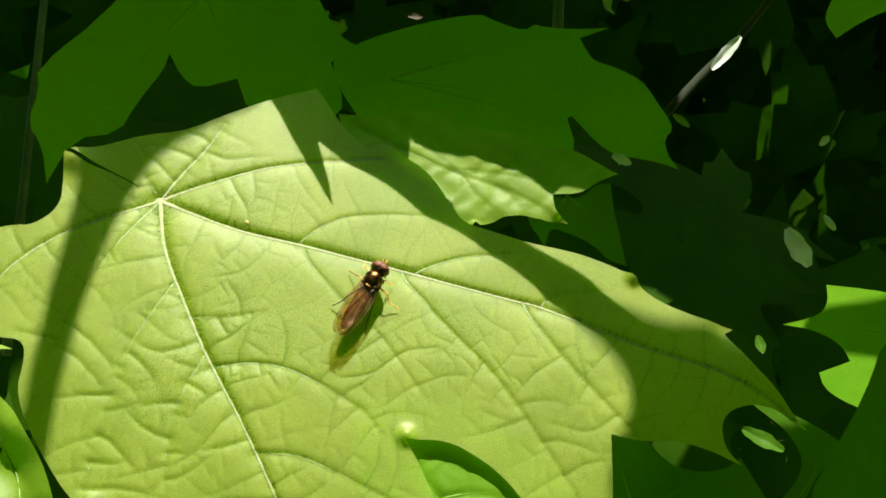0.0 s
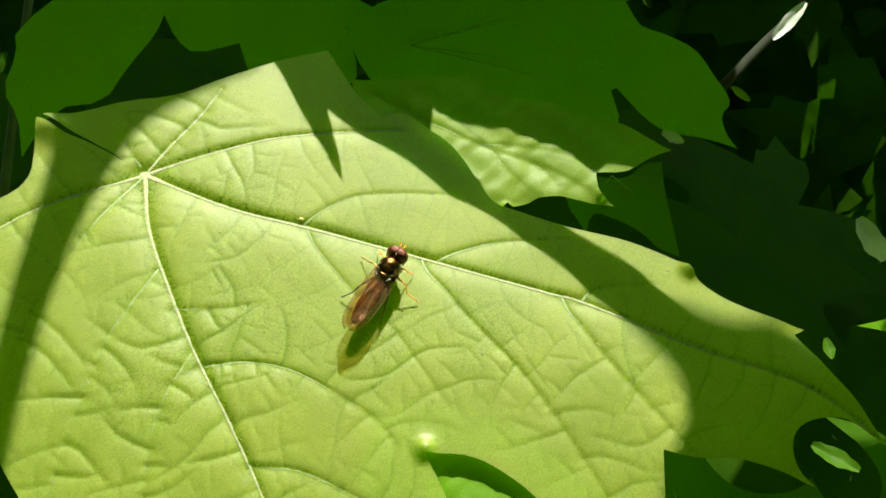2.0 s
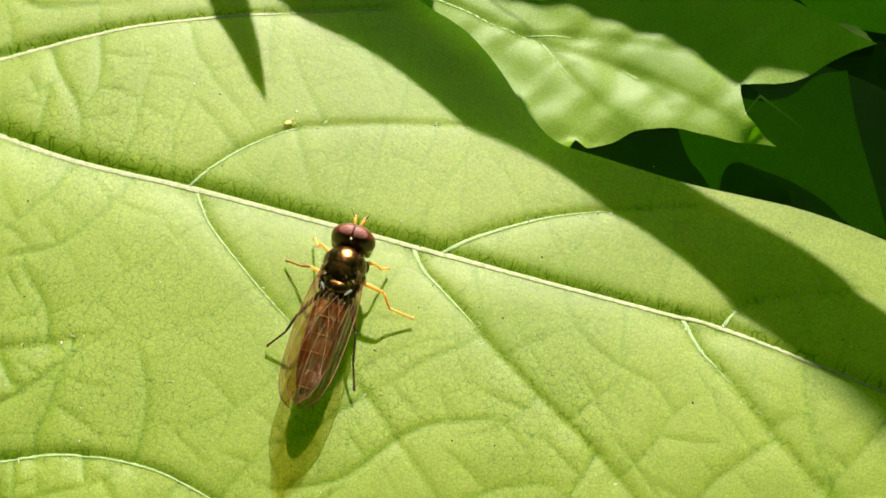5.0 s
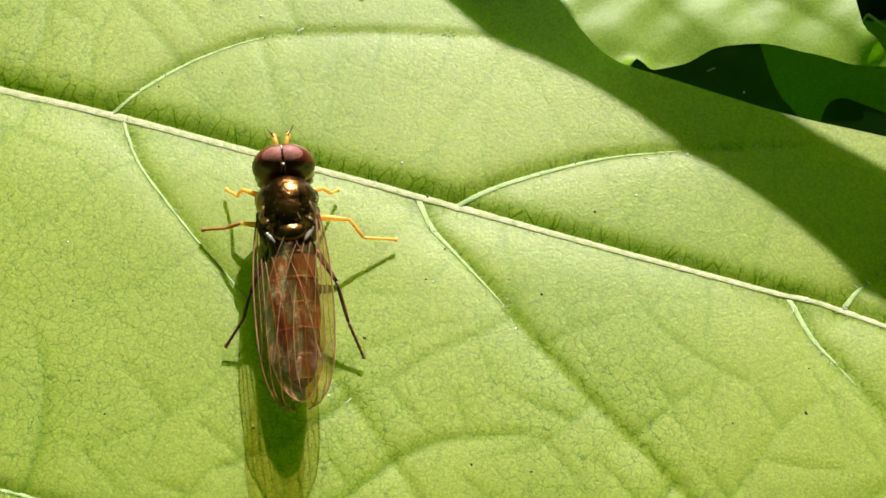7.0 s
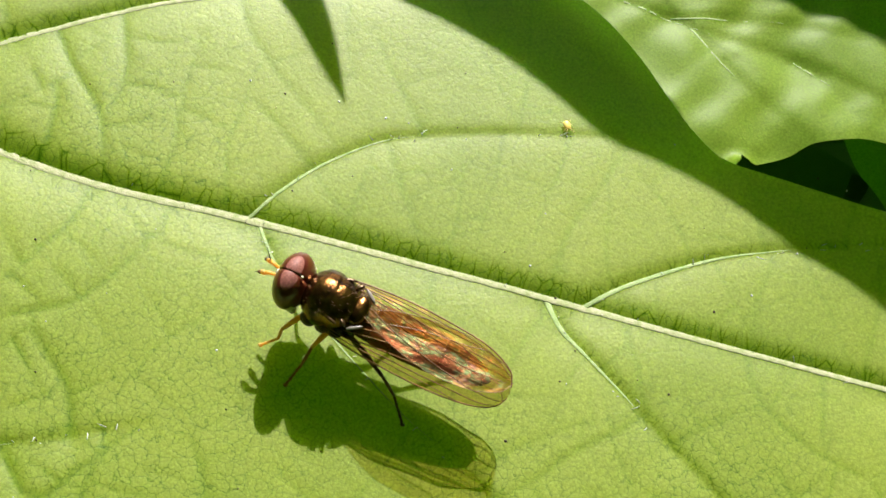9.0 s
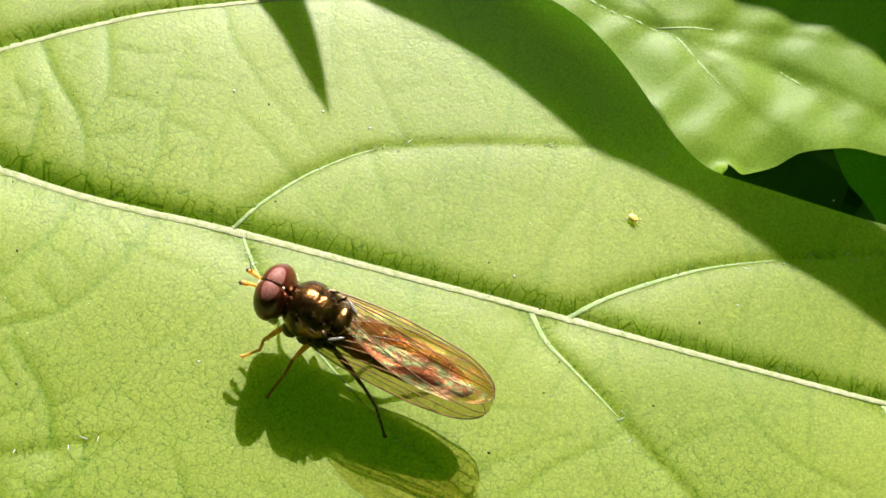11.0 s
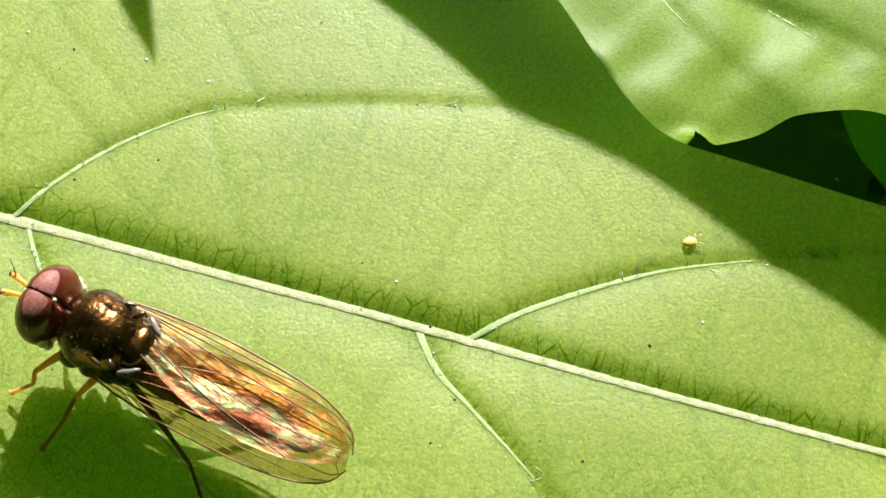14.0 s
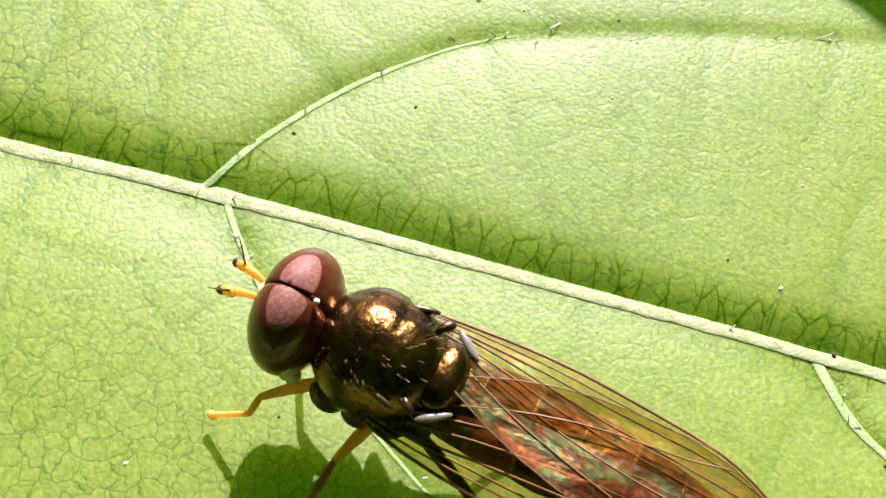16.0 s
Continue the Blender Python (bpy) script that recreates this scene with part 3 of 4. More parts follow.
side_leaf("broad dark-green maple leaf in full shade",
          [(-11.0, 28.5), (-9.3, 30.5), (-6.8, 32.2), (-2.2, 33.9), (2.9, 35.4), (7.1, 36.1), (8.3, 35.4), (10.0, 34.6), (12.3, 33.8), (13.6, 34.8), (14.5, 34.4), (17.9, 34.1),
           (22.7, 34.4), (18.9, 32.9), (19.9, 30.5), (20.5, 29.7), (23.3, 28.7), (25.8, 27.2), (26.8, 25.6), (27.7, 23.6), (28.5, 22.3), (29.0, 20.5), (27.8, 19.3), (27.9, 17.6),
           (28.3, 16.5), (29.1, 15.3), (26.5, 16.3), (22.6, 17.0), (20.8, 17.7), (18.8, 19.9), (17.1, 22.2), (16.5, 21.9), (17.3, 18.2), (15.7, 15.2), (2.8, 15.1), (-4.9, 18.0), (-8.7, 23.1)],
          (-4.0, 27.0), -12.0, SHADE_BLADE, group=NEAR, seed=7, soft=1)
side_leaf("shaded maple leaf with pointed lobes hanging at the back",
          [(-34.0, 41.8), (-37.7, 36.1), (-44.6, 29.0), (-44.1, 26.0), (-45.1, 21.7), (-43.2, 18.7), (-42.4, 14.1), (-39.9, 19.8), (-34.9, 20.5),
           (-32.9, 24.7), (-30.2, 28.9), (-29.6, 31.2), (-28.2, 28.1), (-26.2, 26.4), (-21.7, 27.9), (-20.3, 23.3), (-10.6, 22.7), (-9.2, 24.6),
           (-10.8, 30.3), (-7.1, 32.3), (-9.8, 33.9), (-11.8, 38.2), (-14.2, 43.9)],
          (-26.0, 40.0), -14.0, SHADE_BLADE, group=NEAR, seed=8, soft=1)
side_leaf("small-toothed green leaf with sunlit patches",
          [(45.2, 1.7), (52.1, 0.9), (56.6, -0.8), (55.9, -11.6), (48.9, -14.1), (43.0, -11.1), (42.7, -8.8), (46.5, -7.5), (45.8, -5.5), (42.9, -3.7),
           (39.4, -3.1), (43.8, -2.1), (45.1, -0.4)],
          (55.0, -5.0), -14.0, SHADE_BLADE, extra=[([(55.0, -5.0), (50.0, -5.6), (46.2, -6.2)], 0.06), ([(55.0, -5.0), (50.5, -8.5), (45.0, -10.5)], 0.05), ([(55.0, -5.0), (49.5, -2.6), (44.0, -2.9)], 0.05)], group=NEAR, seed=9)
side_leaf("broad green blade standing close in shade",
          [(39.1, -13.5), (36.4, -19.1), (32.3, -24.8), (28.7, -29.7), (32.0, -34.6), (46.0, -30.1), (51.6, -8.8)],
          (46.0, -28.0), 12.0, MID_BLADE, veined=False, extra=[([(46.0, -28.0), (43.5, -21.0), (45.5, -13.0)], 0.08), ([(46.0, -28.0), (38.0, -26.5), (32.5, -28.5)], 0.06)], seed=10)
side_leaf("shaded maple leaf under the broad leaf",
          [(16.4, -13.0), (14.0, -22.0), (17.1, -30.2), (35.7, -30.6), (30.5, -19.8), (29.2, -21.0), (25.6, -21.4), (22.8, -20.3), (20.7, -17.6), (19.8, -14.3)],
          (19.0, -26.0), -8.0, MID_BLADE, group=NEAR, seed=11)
side_leaf("deep green maple leaf showing in a notch below",
          [(-9.0, -15.0), (0.9, -15.5), (6.0, -18.5), (11.0, -23.0), (13.0, -28.0), (6.0, -34.0), (-6.0, -31.0), (-10.0, -22.0)],
          (2.6, -31.0), -1.9, NOTCH_BLADE, extra=[([(2.6, -31.0), (1.3, -28.2), (-2.2, -23.3), (-5.0, -19.0)], 0.11), ([(-0.9, -24.9), (3.0, -24.6), (8.5, -26.4)], 0.08)],
          step=0.4, relief=0.35, group=NEAR, seed=12, netted=True)
side_leaf("bright curled maple leaf rising beside the broad leaf",
          [(-46.4, -11.1), (-43.2, -12.9), (-41.3, -13.2), (-39.2, -13.8), (-40.7, -14.1), (-41.7, -15.4), (-41.4, -17.0), (-38.7, -19.3), (-37.6, -21.1),
           (-35.3, -24.9), (-33.7, -30.7), (-32.7, -33.9), (-38.3, -33.9), (-39.0, -29.1), (-39.3, -26.7), (-39.6, -25.4), (-40.4, -24.8), (-39.3, -22.8),
           (-42.5, -19.8), (-45.5, -18.6)],
          (-37.0, -32.0), 10.0, DULL_BLADE, veined=False, drop=lambda q: 0.9 * np.sin(0.55 * q[:, 0] + 0.45 * q[:, 1]) + 0.25 * np.sin(1.1 * q[:, 1]), extra=[([(-37.0, -32.0), (-38.0, -25.0), (-41.5, -18.5), (-45.0, -13.5)], 0.07), ([(-38.0, -25.0), (-39.6, -21.5), (-40.6, -17.0)], 0.05)], ribs=FINE_RIB, step=0.5, seed=13)
side_leaf("leaf tip reaching in from above",
          [(46.1, 31.8), (47.5, 28.9), (50.5, 31.0), (54.2, 32.9), (59.5, 34.5), (60.4, 39.3), (50.2, 37.5)], (57.0, 36.0), -5.0, SHADE_BLADE, extra=[([(57.0, 36.0), (52.0, 33.3), (48.0, 30.4)], 0.06)], seed=14)
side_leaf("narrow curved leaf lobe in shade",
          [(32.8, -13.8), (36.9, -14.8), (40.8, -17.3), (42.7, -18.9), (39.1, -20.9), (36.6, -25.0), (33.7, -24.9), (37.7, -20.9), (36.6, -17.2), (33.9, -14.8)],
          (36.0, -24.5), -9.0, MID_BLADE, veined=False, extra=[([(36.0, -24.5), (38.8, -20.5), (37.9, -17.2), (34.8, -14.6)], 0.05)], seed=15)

# ---- leaves higher on the shrub, between the sun and these ----
ABOVE = "maple leaves higher on the shrub"


def upper_leaf(label, shade, node, away):
    """A leaf that casts this outline of shade on the broad leaf's plane."""
    off = SUN * away
    moved = [(u + off.x, v + off.y) for u, v in shade]
    side_leaf(label, moved, (node[0] + off.x, node[1] + off.y), off.z, MID_BLADE, relief=0.05, step=2.0, group=ABOVE, seed=16)


upper_leaf("maple leaf higher on the shrub with a finger-like lobe",
           [(-16.8, 17.6), (-15.0, 12.9), (-12.9, 8.8), (-11.9, 6.5), (-11.0, 4.9), (-11.2, 6.8), (-11.5, 8.7), (-12.4, 12.8), (-9.5, 10.0), (-6.6, 8.3), (-4.6, 6.7), (-3.3, 5.4), (-1.7, 3.7), (-0.5, 3.1), (1.4, 2.1), (3.2, 0.8), (4.3, -0.2), (5.7, -1.2), (7.0, -2.2),
            (8.5, -3.5), (11.2, -6.2), (15.0, -8.8), (19.0, -11.0), (21.6, -9.6), (19.0, -7.0), (16.0, -4.7), (15.0, -3.5), (13.0, -2.0), (10.4, -0.5), (8.6, 0.7), (6.8, 2.2), (4.6, 3.2), (2.6, 4.2), (1.0, 7.7), (-2.8, 10.6), (-4.8, 13.0), (-7.0, 22.0), (-14.0, 26.0), (-20.0, 22.0)],
           (-8.0, 20.0), 50.0)
upper_leaf("broad maple leaf high on the shrub over the far lobe",
           [(12.6, -7.0), (14.6, -9.4), (17.4, -12.4), (18.3, -15.6), (16.2, -19.0), (15.0, -24.0), (17.0, -34.0), (44.0, -36.0), (48.0, -17.0), (36.0, -9.0), (28.0, -7.4), (22.4, -8.0), (17.0, -5.6)],
           (36.0, -28.0), 330.0)
upper_leaf("maple leaf higher on the shrub above the tucked leaf",
           [(-20.0, 20.5), (-9.0, 17.0), (-6.0, 14.3), (-4.5, 13.1), (-2.8, 11.9), (-2.6, 14.3), (-1.7, 13.1), (1.2, 12.6), (5.1, 11.6), (9.2, 10.2), (12.1, 7.9), (13.5, 9.0), (20.0, 6.0), (26.0, 4.0), (24.0, 16.0), (33.0, 20.0), (36.0, 34.0),
            (36.0, 52.0), (40.0, 70.0), (10.0, 74.0), (-32.0, 72.0), (-34.0, 40.0), (-24.0, 28.0)],
           (5.0, 45.0), 64.0)
upper_leaf("long leaf high on the shrub with a narrow drooping lobe",
           [(-17.0, 18.2), (-22.0, 15.4), (-28.7, 10.7), (-30.7, 6.8), (-33.2, 1.2), (-35.4, -7.1), (-36.9, -15.0), (-38.0, -28.0), (-41.0, -27.0), (-40.0, -15.0), (-38.5, -4.7),
            (-37.1, 2.5), (-36.2, 9.4), (-42.0, 14.0), (-52.0, 20.0), (-56.0, 45.0), (-40.0, 66.0), (-22.0, 60.0), (-16.0, 40.0)],
           (-34.0, 45.0), 310.0)


# leaves out of view, added only to keep the sun off what lies below
upper_leaf("added leaf out of view, shading what lies beyond the far lobe", [(30.4, -9.2), (33.0, -5.5), (36.0, -3.2), (41.0, -3.0), (47.0, 1.0), (52.0, -4.0), (50.0, -14.0), (40.0, -13.5), (33.5, -13.0)], (46.0, -8.0), 200.0)
upper_leaf("added leaf out of view, shading the leaf tip", [(42.0, 33.0), (50.0, 30.0), (68.0, 34.0), (70.0, 54.0), (56.0, 58.0), (42.0, 50.0)], (58.0, 50.0), 160.0)
upper_leaf("added leaf out of view, shading the undergrowth", [(29.0, 67.0), (47.0, 62.0), (48.0, 42.0), (64.0, 38.0), (90.0, 34.0), (104.0, 60.0), (100.0, 134.0), (70.0, 140.0), (44.0, 132.0), (28.0, 90.0)], (80.0, 100.0), 210.0)
upper_leaf("added leaf out of view, shading part of the toothed leaf", [(46.4, 19.0), (51.1, 19.9), (55.7, 20.3), (64.0, 24.0), (66.0, 8.0), (54.0, 13.3), (50.1, 13.6), (45.0, 15.5)], (60.0, 16.0), 140.0)
upper_leaf("added leaf out of view, shading the standing blade", [(24.0, -24.0), (40.0, -20.0), (58.0, -24.0), (60.0, -58.0), (44.0, -64.0), (26.0, -58.0), (20.0, -40.0)], (42.0, -50.0), 150.0)

# ---- dim undergrowth ----
def five_lobes(size, rng):
    """The outline of a maple leaf round its node, with five lobes of two or three points."""
    out = []
    for lobe, (way, far) in enumerate(((-128, 0.62), (-62, 0.9), (0, 1.0), (62, 0.9), (128, 0.62))):
        far *= size * rng.uniform(0.9, 1.08)
        for turn, reach in ((-26, 0.52), (-17, 0.72), (-9, 0.7), (0, 1.0), (9, 0.7), (17, 0.72), (26, 0.52)):
            a = radians(way + turn * rng.uniform(0.9, 1.1))
            out.append((far * reach * math.sin(a), far * reach * math.cos(a)))
    out.append((0.0, -0.06 * size))
    return out


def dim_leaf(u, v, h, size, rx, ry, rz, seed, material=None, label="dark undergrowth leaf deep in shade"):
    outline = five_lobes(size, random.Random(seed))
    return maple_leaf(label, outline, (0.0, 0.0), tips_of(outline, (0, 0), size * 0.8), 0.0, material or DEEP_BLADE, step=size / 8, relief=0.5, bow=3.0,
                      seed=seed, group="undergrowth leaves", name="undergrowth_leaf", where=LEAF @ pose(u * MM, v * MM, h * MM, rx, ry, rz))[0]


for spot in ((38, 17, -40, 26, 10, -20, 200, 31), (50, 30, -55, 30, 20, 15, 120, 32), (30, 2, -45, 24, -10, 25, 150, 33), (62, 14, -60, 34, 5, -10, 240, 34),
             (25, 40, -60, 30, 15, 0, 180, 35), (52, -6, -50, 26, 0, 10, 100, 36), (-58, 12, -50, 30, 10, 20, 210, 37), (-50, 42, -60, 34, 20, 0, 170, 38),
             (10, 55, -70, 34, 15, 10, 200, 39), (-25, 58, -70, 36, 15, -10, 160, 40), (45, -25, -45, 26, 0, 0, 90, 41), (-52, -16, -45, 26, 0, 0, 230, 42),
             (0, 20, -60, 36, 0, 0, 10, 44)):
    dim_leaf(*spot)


# foliage added, mostly out of view, to shade and tint the light: dense overhead and below, open at its sides, with a
# gap that lets the sun in on the broad leaf
def canopy():
    rng = random.Random(21)
    verts, faces, kinds = [], [], []
    for k in range(9000):
        way = Vector((rng.gauss(0, 1), rng.gauss(0, 1), rng.gauss(0, 1))).normalized()
        far = rng.uniform(240, 420) if k < 5200 else rng.uniform(420, 520)
        if k >= 5200 and (way.z > 0.3 or way.y < -0.2):
            continue
        p = way * far
        su, sv = p.z * SUN.x / SUN.z, p.z * SUN.y / SUN.z
        u, v = p.x - su, p.y - sv
        # left open at the sides so that light reaches the leaf's underside
        if (-0.38 if way.y > 0.1 else -0.6) < way.z < 0.08 and rng.random() < 0.93:
            continue
        size = rng.uniform(28, 46)
        if way.dot(SUN) > 0 and -48 - 1.1 * size < u < 50 + 1.1 * size and -55 - 1.9 * size < v < 16 + 1.9 * size:
            continue
        turn = way.to_track_quat("Z", "Y").to_matrix() @ Euler((rng.uniform(-0.5, 0.5), rng.uniform(-0.5, 0.5), rng.uniform(0, 6.28))).to_matrix()
        ring = five_lobes(size, rng)
        base = len(verts)
        verts.append((LEAF @ (p * MM))[:])
        for a, b in ring:
            q = turn @ Vector((a, b, -0.004 * (a * a + b * b)))
            verts.append((LEAF @ ((p + q) * MM))[:])
        n = len(ring)
        faces += [(base, base + 1 + k, base + 1 + (k + 1) % n) for k in range(n)]
        # glowing blades overhead, near-black ones below: light and shade put into the colour
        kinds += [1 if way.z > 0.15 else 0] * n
    data = bpy.data.meshes.new("shading_foliage")
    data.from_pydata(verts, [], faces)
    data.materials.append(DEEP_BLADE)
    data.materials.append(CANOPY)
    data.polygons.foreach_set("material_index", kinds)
    data.polygons.foreach_set("use_smooth", [True] * len(data.polygons))
    tagged(new("shading_foliage", data), "dark green maple foliage, added all round to shade the clearing", "foliage", kind="stuff")


canopy()


def stem(label, points, r0, r1, material, name="stem"):
    ob = thing(name, LEAF @ pose(points[0][0] * MM, points[0][1] * MM, points[0][2] * MM), label, "stem")
    line = smooth_line([np.array(p) - np.array(points[0]) for p in points], 6)
    bm = bmesh.new()
    tube(bm, [tuple(p) for p in line], np.linspace(r0, r1, len(line)), 8)
    part("stalk", bm, material, ob)


def scrap(label, u, v, h, long, wide, turn, material, seed):
    """A small crumpled bit of leaf lodged among the stems."""
    rng = random.Random(seed)
    ob = thing("leaf_scrap", LEAF @ pose(u * MM, v * MM, h * MM, rng.uniform(-10, 20), rng.uniform(-20, 20), turn), label, "leaf scrap", "leaf scraps in the undergrowth")
    bm = bmesh.new()
    rows = []
    for i in range(9):
        s = i / 8
        w = wide * math.sin(math.pi * (0.06 + 0.88 * s)) ** 0.7 * rng.uniform(0.85, 1.1)
        rows.append([bm.verts.new((w * (j / 3 - 1), long * (2 * s - 1), 0.08 * wide * rng.uniform(-1, 1) + 0.3 * wide * abs(j / 3 - 1))) for j in range(7)])
    for a, b in zip(rows, rows[1:]):
        for j in range(6):
            bm.faces.new((a[j], a[j + 1], b[j + 1], b[j]))
    part("blade", bm, material, ob)


# pale scraps: sunlit spots and the twig's lit stretch, put into the colour
PALE, GREEN = "pale scrap for a sunlit spot among dark stems", "small green leaf scrap lit in the undergrowth"
SCRAPS = [
(PALE, (22.4, 16.4, -12.0), 1.2, 0.7, 60, PALE_BLADE), (PALE, (44.0, 8.0, -18.0), 2.6, 1.5, 25, PALE_BLADE), (PALE, (49.7, 22.4, -18.0), 0.8, 0.5, -50, PALE_BLADE), (PALE, (48.5, 11.3, -18.0), 1.1, 0.5, 30, PALE_BLADE),
(GREEN, (29.7, 21.1, -11.0), 1.2, 0.5, 50, BLADE), ("small brown dead leaf scrap", (0.2, 42.2, -22.0), 1.0, 0.5, 90, TWIG), (GREEN, (38.6, -3.3, -20.0), 1.2, 0.6, 5, MID_BLADE), (GREEN, (34.5, -17.0, -12.0), 2.4, 1.0, 55, MID_BLADE), (PALE, (38.3, 34.0, -16.6), 2.9, 0.75, -40, PALE_BLADE)]
for k, (label, (u, v, h), long, wide, turn, material) in enumerate(SCRAPS):
    scrap(label, u, v, h, long, wide, turn, material, 60 + k)


def specks():
    """Dust and grit on the broad leaf."""
    for name, label, material, count, seed in (("grit", "dark specks of grit on the leaf", SOIL, 70, 5), ("dust", "pale specks of dust on the leaf", PALE_BLADE, 45, 6)):
        rng = np.random.default_rng(seed)
        places = np.stack([rng.uniform(-24, 22, count), rng.uniform(-15, 9, count)], 1)
        keep = places[:, 1] < 9 - 0.33 * (places[:, 0] + 12)
        places = places[keep]
        bm = bmesh.new()
        for (u, v), z in zip(places, broad_height(places)):
            r = rng.uniform(0.016, 0.042)
            ball(bm, (u, v, z + 0.4 * r), (r * rng.uniform(0.7, 1.8), r, r * 0.7), Matrix.Rotation(rng.uniform(0, 3), 3, "Z"), u=7, v=5)
        ob = part(name, bm, material, None)
        ob.matrix_world = LEAF
        tagged(ob, label, "specks", kind="stuff")


specks()

# the twig's lit stretch is a pale scrap laid along it
stem("dry leaning twig catching light", [(30.3, 26.2, -18.0), (35.2, 31.5, -18.0), (40.2, 36.5, -18.0), (46.4, 43.9, -18.0), (51.1, 50.2, -18.0)], 0.55, 0.4, DRY_STALK, "twig")
stem("upright green stem in shade", [(24, 44, -60), (25, 60, -52), (26, 80, -45)], 1.0, 0.8, STEM)
stem("upright green stem in shade", [(-52, 5, -45), (-51, 35, -42), (-50, 70, -40)], 0.7, 0.5, STEM)


# the shrub's own stems, from the ground up into its foliage
for k, (x, y) in enumerate(((0.30, 0.22), (-0.31, 0.20), (0.12, 0.36), (-0.10, -0.38), (0.36, -0.12))):
    trunk = thing("shrub_stem", pose(x * 0.5, y * 0.5, -0.01), "brown woody stem of the maple shrub", "stem", "stems of the shrub")
    line = smooth_line([(0, 0, 0), (x * 210, y * 210, 260), (x * 480, y * 480, 560), (x * 420, y * 420, 900)], 6)
    bm = bmesh.new()
    tube(bm, [tuple(p) for p in line], np.linspace(7, 2.5, len(line)), 10)
    part("stalk", bm, TWIG, trunk)


# ---- the hoverfly ----
BRONZE = plain_material("bronze_cuticle", (0.016, 0.008, 0.004), (0.26, 0.115, 0.034), 1900.0, rough=0.27, metal=1.0, bump=0.45, deep=0.00005, coat=0.3)
SIDE_PLATE = plain_material("dark_side_plate", (0.010, 0.007, 0.004), (0.07, 0.04, 0.018), 2600.0, rough=0.38, metal=0.7, bump=0.7, deep=0.00006)


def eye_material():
    """Dark red; the sky's reflection on the upper half is painted in as a paler, matte patch."""
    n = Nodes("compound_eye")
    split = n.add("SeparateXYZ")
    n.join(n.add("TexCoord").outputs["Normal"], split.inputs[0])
    sky_patch = n.ramp(split.outputs["Z"], [(0.79, (0.0, 0.0, 0.0)), (0.805, (1.0, 1.0, 1.0))])
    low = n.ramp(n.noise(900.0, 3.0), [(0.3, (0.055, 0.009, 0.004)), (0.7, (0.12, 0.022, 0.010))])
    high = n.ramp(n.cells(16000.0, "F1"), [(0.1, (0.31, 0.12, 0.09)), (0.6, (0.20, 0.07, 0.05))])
    n.join(n.mix(sky_patch, low, high), n.shader.inputs["Base Color"])
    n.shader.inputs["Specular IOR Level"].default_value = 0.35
    n.join(n.mix(sky_patch, (0.35,) * 3, (0.02,) * 3), n.shader.inputs["Coat Weight"])
    n.join(n.mix(sky_patch, (0.28,) * 3, (0.6,) * 3), n.shader.inputs["Roughness"])
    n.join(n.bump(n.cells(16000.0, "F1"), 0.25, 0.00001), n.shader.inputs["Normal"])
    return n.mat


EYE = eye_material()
CALLUS = plain_material("golden_callus", (0.04, 0.024, 0.01), (0.14, 0.08, 0.03), 2000.0, rough=0.3, metal=0.6)
SCALE = plain_material("wing_scale", (0.10, 0.09, 0.075), (0.24, 0.21, 0.17), 2000.0, rough=0.3)
PALE_FACE = plain_material("pale_face", (0.55, 0.50, 0.32), (0.75, 0.70, 0.5), 2000.0)
LEG = plain_material("amber_leg", (0.80, 0.50, 0.09), (0.92, 0.68, 0.20), 1200.0, rough=0.35, through_colour=(1.0, 0.66, 0.12), share=0.55)
BROWN_LEG = plain_material("brown_shin", (0.26, 0.12, 0.03), (0.56, 0.30, 0.07), 1200.0, rough=0.35, through_colour=(0.55, 0.24, 0.03), share=0.4)
DARK_LEG = plain_material("brown_leg", (0.03, 0.016, 0.008), (0.14, 0.06, 0.02), 1200.0, rough=0.35)
DARK_RUST = plain_material("dark_abdomen", (0.05, 0.016, 0.009), (0.13, 0.04, 0.016), 900.0, rough=0.35, coat=0.3, through_colour=(0.35, 0.2, 0.05), share=0.3)
RUST = plain_material("rust_abdomen", (0.13, 0.045, 0.022), (0.32, 0.12, 0.05), 900.0, rough=0.35, coat=0.3, through_colour=(0.5, 0.28, 0.06), share=0.4)
HAIR = plain_material("golden_hair", (0.16, 0.09, 0.03), (0.3, 0.18, 0.06), 2000.0, rough=0.4)
WING_VEIN = plain_material("wing_vein", (0.10, 0.05, 0.02), (0.28, 0.15, 0.06), 2000.0, rough=0.4)


